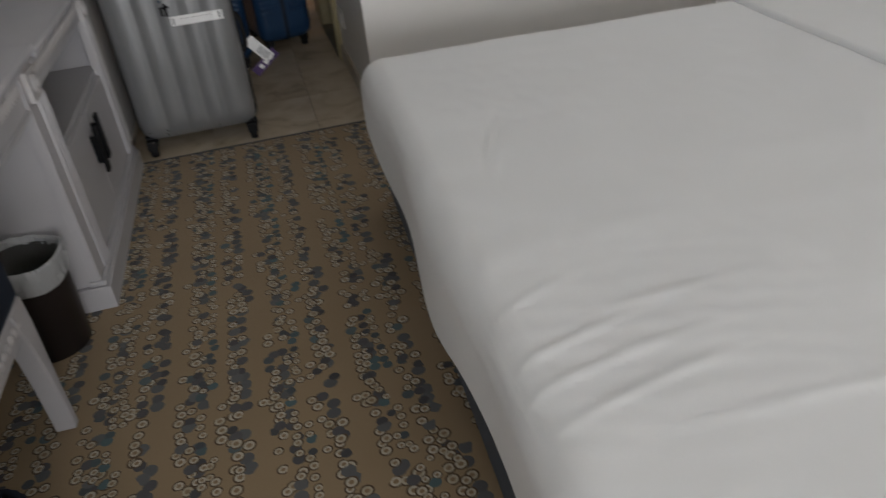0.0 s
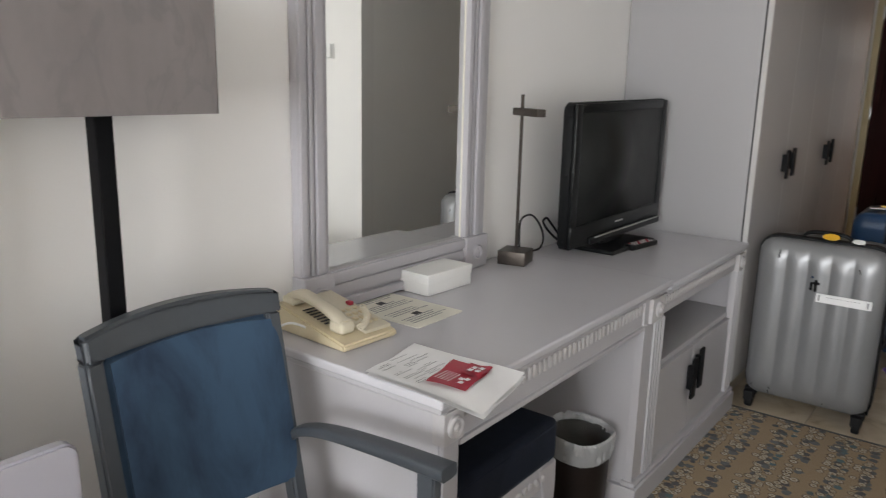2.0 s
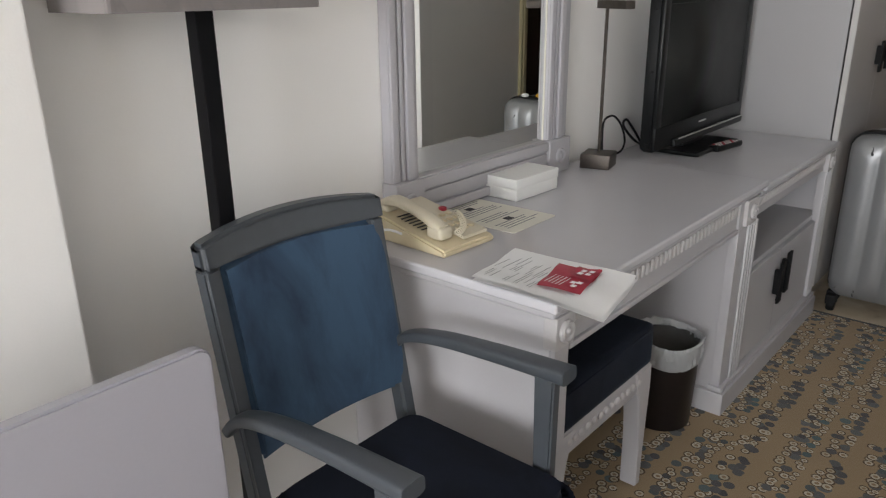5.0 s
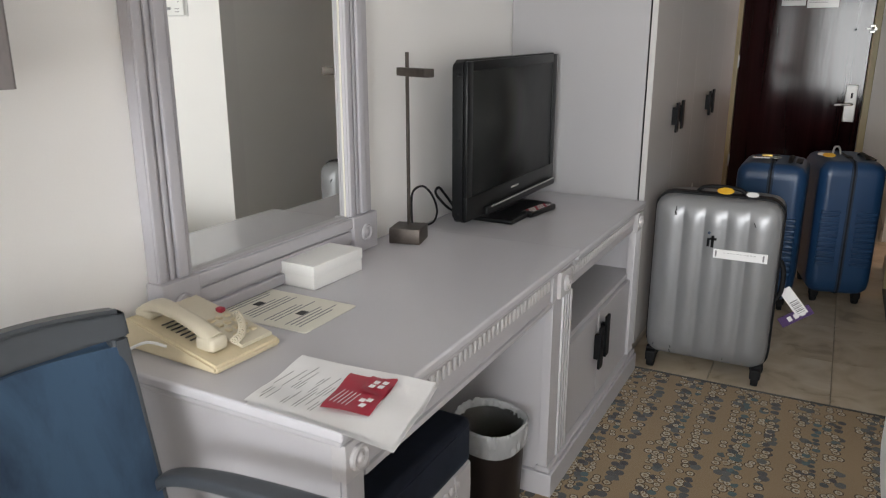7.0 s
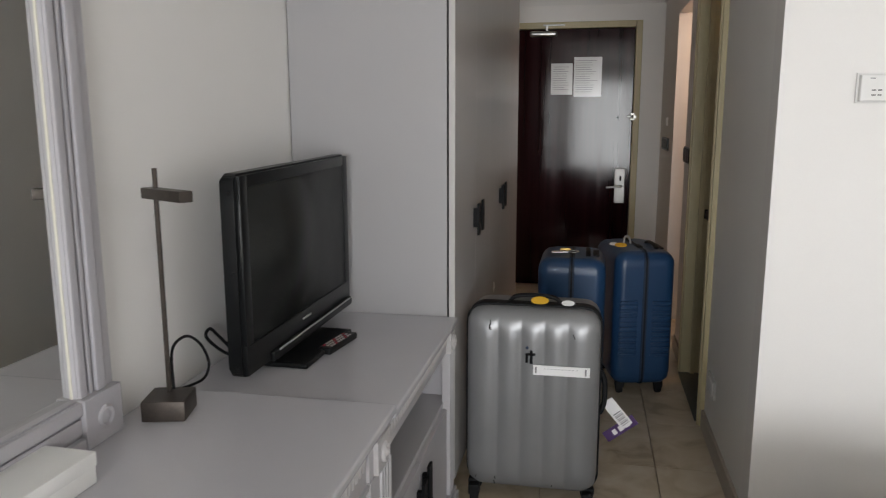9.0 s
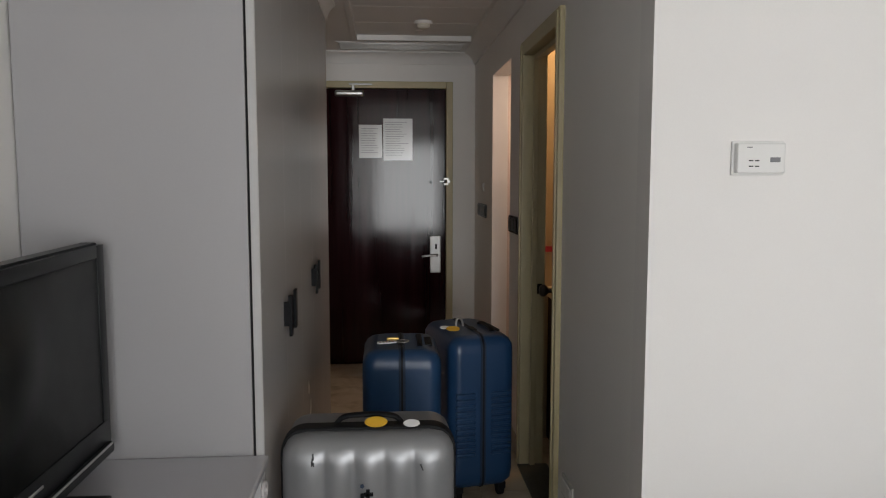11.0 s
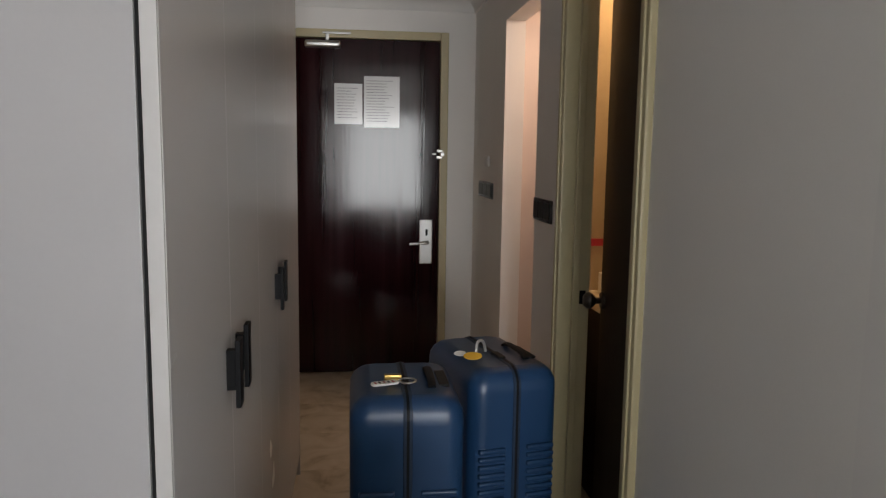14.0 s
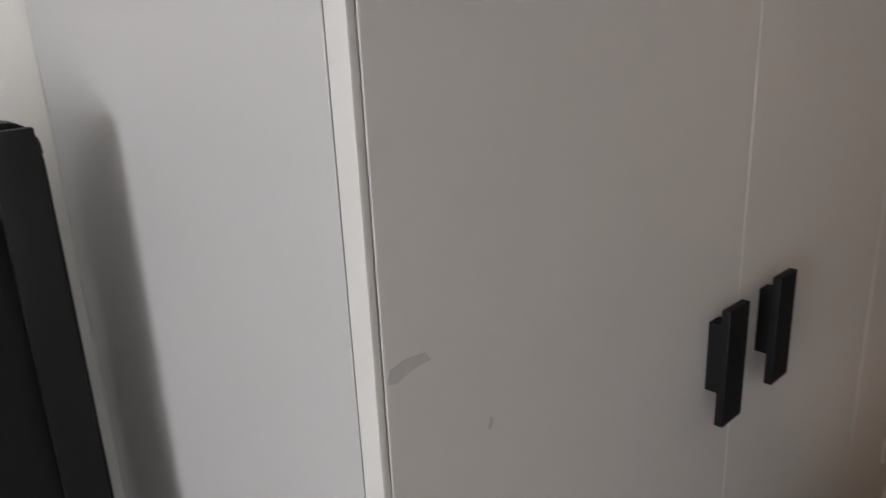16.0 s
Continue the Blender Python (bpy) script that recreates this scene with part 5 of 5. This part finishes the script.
part("emblem_star", lathe([(0.006, 0), (0.006, 0.002)], (-0.272, 4.2815, 0.606), 5, axis="y"), DARK_BLUE, gs)
oval_tag("yellow_tag", (-0.235, 4.345, 0.760), 0.030, 0.017, YELLOW, "yellow oval luggage tag on the suitcase handle", 35)
oval_tag("white_tag", (-0.138, 4.345, 0.754), 0.022, 0.012, WHITE, "small white oval tag on the suitcase handle", 35)
bt = thing("baggage_tag", "creased white airline tag hanging from the suitcase", "luggage tag", (0.01, 4.415, 0.39))
TAG_AT = (0.01, 4.415, 0.385)
part("strap", tube([(GX1 + 0.015, 4.405, 0.44), (0.0, 4.41, 0.41), (0.012, 4.414, 0.375)], 0.002, 6), PAPER, bt)
part("paper", turned(box(-0.016, 0.030, 4.414, 4.4152, 0.265, 0.385, 0.0004), TAG_AT, -40, "Y"), PAPER, bt)
for i in range(8):
    part("bar", turned(box(-0.008, 0.024, 4.4128, 4.4136, 0.275 + i * 0.007, 0.277 + i * 0.007 + 0.002 * (i % 2)), TAG_AT, -40, "Y"), INK, bt)
pt = thing("purple_tag", "purple card tag with white lettering", "luggage tag", (0.06, 4.425, 0.28))
part("card", turned(box(-0.005, 0.125, 4.424, 4.4255, 0.255, 0.297, 0.0005), (0.06, 4.425, 0.276), -38, "Y"), PURPLE, pt)
for i, w in enumerate((0.016, 0.016, 0.018)):
    part("lettering", turned(box(0.028 + i * 0.026, 0.028 + i * 0.026 + w, 4.4225, 4.4235, 0.266, 0.286, 0.0004), (0.06, 4.425, 0.276), -38, "Y"), WHITE, pt)


rnd = random.Random(21)
for i in range(9):
    x, z = rnd.choice(((-0.40, 0.66), (-0.115, 0.645), (-0.44, 0.10), (-0.37, 0.095), (-0.18, 0.085), (-0.13, 0.10))) if i > 1 else (-0.398, 0.655)
    x, z = x + rnd.uniform(-0.012, 0.012), z + rnd.uniform(-0.02, 0.02)
    part("scuff", turned(box(x, x + 0.003, 4.2835, 4.2875, z, z + rnd.uniform(0.006, 0.02)), (x, 4.29, z), rnd.uniform(-25, 25), "Y"), DARK_INK, gs, "black scuff mark")
for i in range(10):
    part("print_line", box(-0.213 + i * 0.012, -0.206 + i * 0.012, 4.2790, 4.2802, 0.534, 0.5355), INK, gs)
for x in (-0.243, -0.073):
    part("barcode", box(x, x + 0.006, 4.2790, 4.2802, 0.517, 0.540), INK, gs)


def blue_case(x0, x1, y0, y1, z1, ribs_z, label):
    s = thing("blue_suitcase", label, "suitcase", ((x0 + x1) / 2, (y0 + y1) / 2, 0), "blue suitcases")
    part("shell", shell(x0, x1, y0, y1, 0.055, z1, 0.050, 0.060, 0.0, True), BLUE, s, "matt blue moulded shell")
    xm = (x0 + x1) / 2
    zb_ = prism(rounded(y0 - 0.0035, y1 + 0.0035, 0.052, z1 + 0.0035, 0.062), "x", xm - 0.013, xm + 0.013, 0.003, 1)
    part("zip_band", zb_, DARK_BLUE, s, "dark zip band")
    part("zip_line", prism(rounded(y0 - 0.005, y1 + 0.005, 0.050, z1 + 0.005, 0.063), "x", xm - 0.004, xm + 0.004), RUBBER, s)
    z = ribs_z
    while z > 0.21:
        for a, c in ((x0 + 0.024, xm - 0.036), (xm + 0.036, x1 - 0.020)):
            part("rib", box(a, c, y0 - 0.010, y0 + 0.010, z - 0.017, z, 0.0070, 3), BLUE, s)
        z -= 0.0265
    for x in (x0 + 0.05, x1 - 0.05):
        for yy in (y0 + 0.05, y1 - 0.05):
            castor(s, x, yy, 0.055)
    part("top_handle", tube([(xm + 0.075, y0 + 0.10, z1 + 0.002), (xm + 0.075, y0 + 0.14, z1 + 0.014), (xm + 0.075, y0 + 0.24, z1 + 0.014), (xm + 0.075, y0 + 0.28, z1 + 0.002)], 0.012, 8, flat=0.6), RUBBER, s, "black carry handle")
    part("trolley_panel", box(x1 - 0.060, x1 - 0.030, y0 + 0.12, y0 + 0.26, z1 - 0.006, z1 + 0.003, 0.003), RUBBER, s)
    part("lock", box(xm - 0.012, xm + 0.012, y0 + 0.12, y0 + 0.19, z1 + 0.001, z1 + 0.009, 0.003), RUBBER, s)
    return s


blue_case(-0.303, 0.012, 5.235, 5.640, 0.741, 0.485, "medium matt blue hard-shell suitcase with ridged corners")
big_case = blue_case(0.015, 0.313, 5.490, 5.960, 0.740, 0.495, "larger matt blue hard-shell suitcase with yellow tag")
big_case.rotation_euler = (0, 0, radians(12))
kc = thing("combination_lock", "brass padlock with a white numbered tag on suitcase", "padlock", (-0.19, 5.34, 0.751))
tg = prism(rounded(-0.245, -0.165, 5.315, 5.345, 0.012), "z", 0.757, 0.763, 0.001, 1)
tg_ob = part("tag_plate", turned(tg, (-0.2, 5.33, 0.759), 16), WHITE, kc)
for i in range(5):
    part("digit_mark", turned(box(-0.236 + i * 0.013, -0.230 + i * 0.013, 5.322, 5.338, 0.763, 0.7635), (-0.2, 5.33, 0.759), 16), DARK_INK if i % 2 else RED, tg_ob)
part("lock_body", box(-0.205, -0.155, 5.365, 5.385, 0.751, 0.771, 0.004), GOLD, kc)
part("ring", tube([(-0.14 + 0.024 * math.cos(a), 5.345 + 0.024 * math.sin(a), 0.761) for a in [i * math.pi / 5 for i in range(11)]], 0.0028, 6), CHROME, kc)
oval_tag("yellow_tag", (0.090, 5.61, 0.753), 0.030, 0.018, YELLOW, "yellow oval luggage tag on the blue suitcase", 25, 10)
oval_tag("white_tag", (0.055, 5.65, 0.751), 0.020, 0.012, WHITE, "small white oval tag on the blue suitcase", 25)
solo("tag_loop", tube([(0.105, 5.63, 0.756), (0.110, 5.64, 0.791), (0.130, 5.65, 0.791), (0.140, 5.66, 0.756)], 0.005, 8), SOFTSTEEL, "translucent plastic tag loop", "tag loop", at=(0.12, 5.64, 0.756))

# ==== wall fittings ====
th = thing("thermostat", "white rectangular wall thermostat with small display", "thermostat", (0.742, 4.217, 1.435))
part("housing", box(0.682, 0.808, 4.190, 4.217, 1.436, 1.512, 0.004, 3), WHITE, th)
part("backplate", box(0.676, 0.814, 4.209, 4.2165, 1.431, 1.517, 0.003), WHITE, th)
part("display", box(0.768, 0.794, 4.1885, 4.1905, 1.464, 1.476), INK, th, "small grey display")
for x in (0.712, 0.728):
    for z in (1.452, 1.466):
        part("slider_mark", box(x, x + 0.011, 4.1888, 4.1905, z, z + 0.003), DARK_INK, th)
part("maker_mark", box(0.706, 0.720, 4.1888, 4.1905, 1.500, 1.5025), INK, th)


def switch_plate(y0, y1, z0, z1, gangs, label, category, material=None, frame_mat=None):
    s = thing("wall_switch", label, category, (CX, (y0 + y1) / 2, z0))
    part("plate", box(CX - 0.010, CX, y0, y1, z0, z1, 0.003), frame_mat or DARK_SWITCH, s)
    w = (y1 - y0 - 0.02) / gangs
    for i in range(gangs):
        part("rocker", box(CX - 0.014, CX - 0.009, y0 + 0.01 + w * i + 0.004, y0 + 0.01 + w * (i + 1) - 0.004, z0 + 0.012, z1 - 0.012, 0.002), material or TVBLACK, s)
    return s


switch_plate(6.075, 6.345, 1.135, 1.225, 3, "glossy dark three-gang switch beside the bathroom door", "switch")
switch_plate(7.29, 7.70, 1.155, 1.245, 3, "dark three-gang switch by the entrance door", "switch")
switch_plate(4.905, 5.06, 0.225, 0.305, 2, "pale double socket low on the hallway wall", "socket", WHITE, SOFTSTEEL)
switch_plate(7.42, 7.52, 1.33, 1.39, 1, "small white key-card holder on the hallway wall", "card switch", WHITE, WHITE)

dt = thing("smoke_detector", "round white smoke detector on the hallway ceiling", "detector", (0.03, 6.99, 2.372))
part("base", lathe([(0.055, 0.0), (0.055, -0.012), (0.05, -0.018)], (0.03, 6.99, 2.372), 32), WHITE, dt)
part("chamber", lathe([(0.038, -0.016), (0.040, -0.03), (0.03, -0.042), (0.0, -0.045)], (0.03, 6.99, 2.372), 32), CREAM_PAPER, dt)
solo("sprinkler_rose", lathe([(0.03, 0.0), (0.03, -0.006), (0.012, -0.012), (0.0, -0.012)], (0.02, 7.27, 2.372), 20), WHITE, "small white sprinkler rose on the hallway ceiling", "sprinkler", at=(0.02, 7.27, 2.372))

# ==== hallway floor tiles ====
floor_tiles = structure("floor_hallway", box(-1.1, 1.2, 4.264, 4.2645, -0.0125, -0.012), TILE_GAP, "polished beige marble hallway tiles")
tile_me = None
TS = 0.445
for i in range(-4, 3):
    for j in range(9):
        x, y_ = 0.219 + i * TS, 4.268 + j * TS
        if x > 1.15 or y_ > 8.0:
            continue
        if tile_me is None:
            t_ = box(0.0012, TS - 0.0012, 0.0012, TS - 0.0012, -0.012, 0.0, 0.0015, 1)
            tile_me = bpy.data.meshes.new("tile")
            t_.to_mesh(tile_me)
            t_.free()
            tile_me.materials.append(MARBLE)
        ob = new("tile", tile_me)
        ob.location = (x, y_, 0)
        ob.parent = floor_tiles
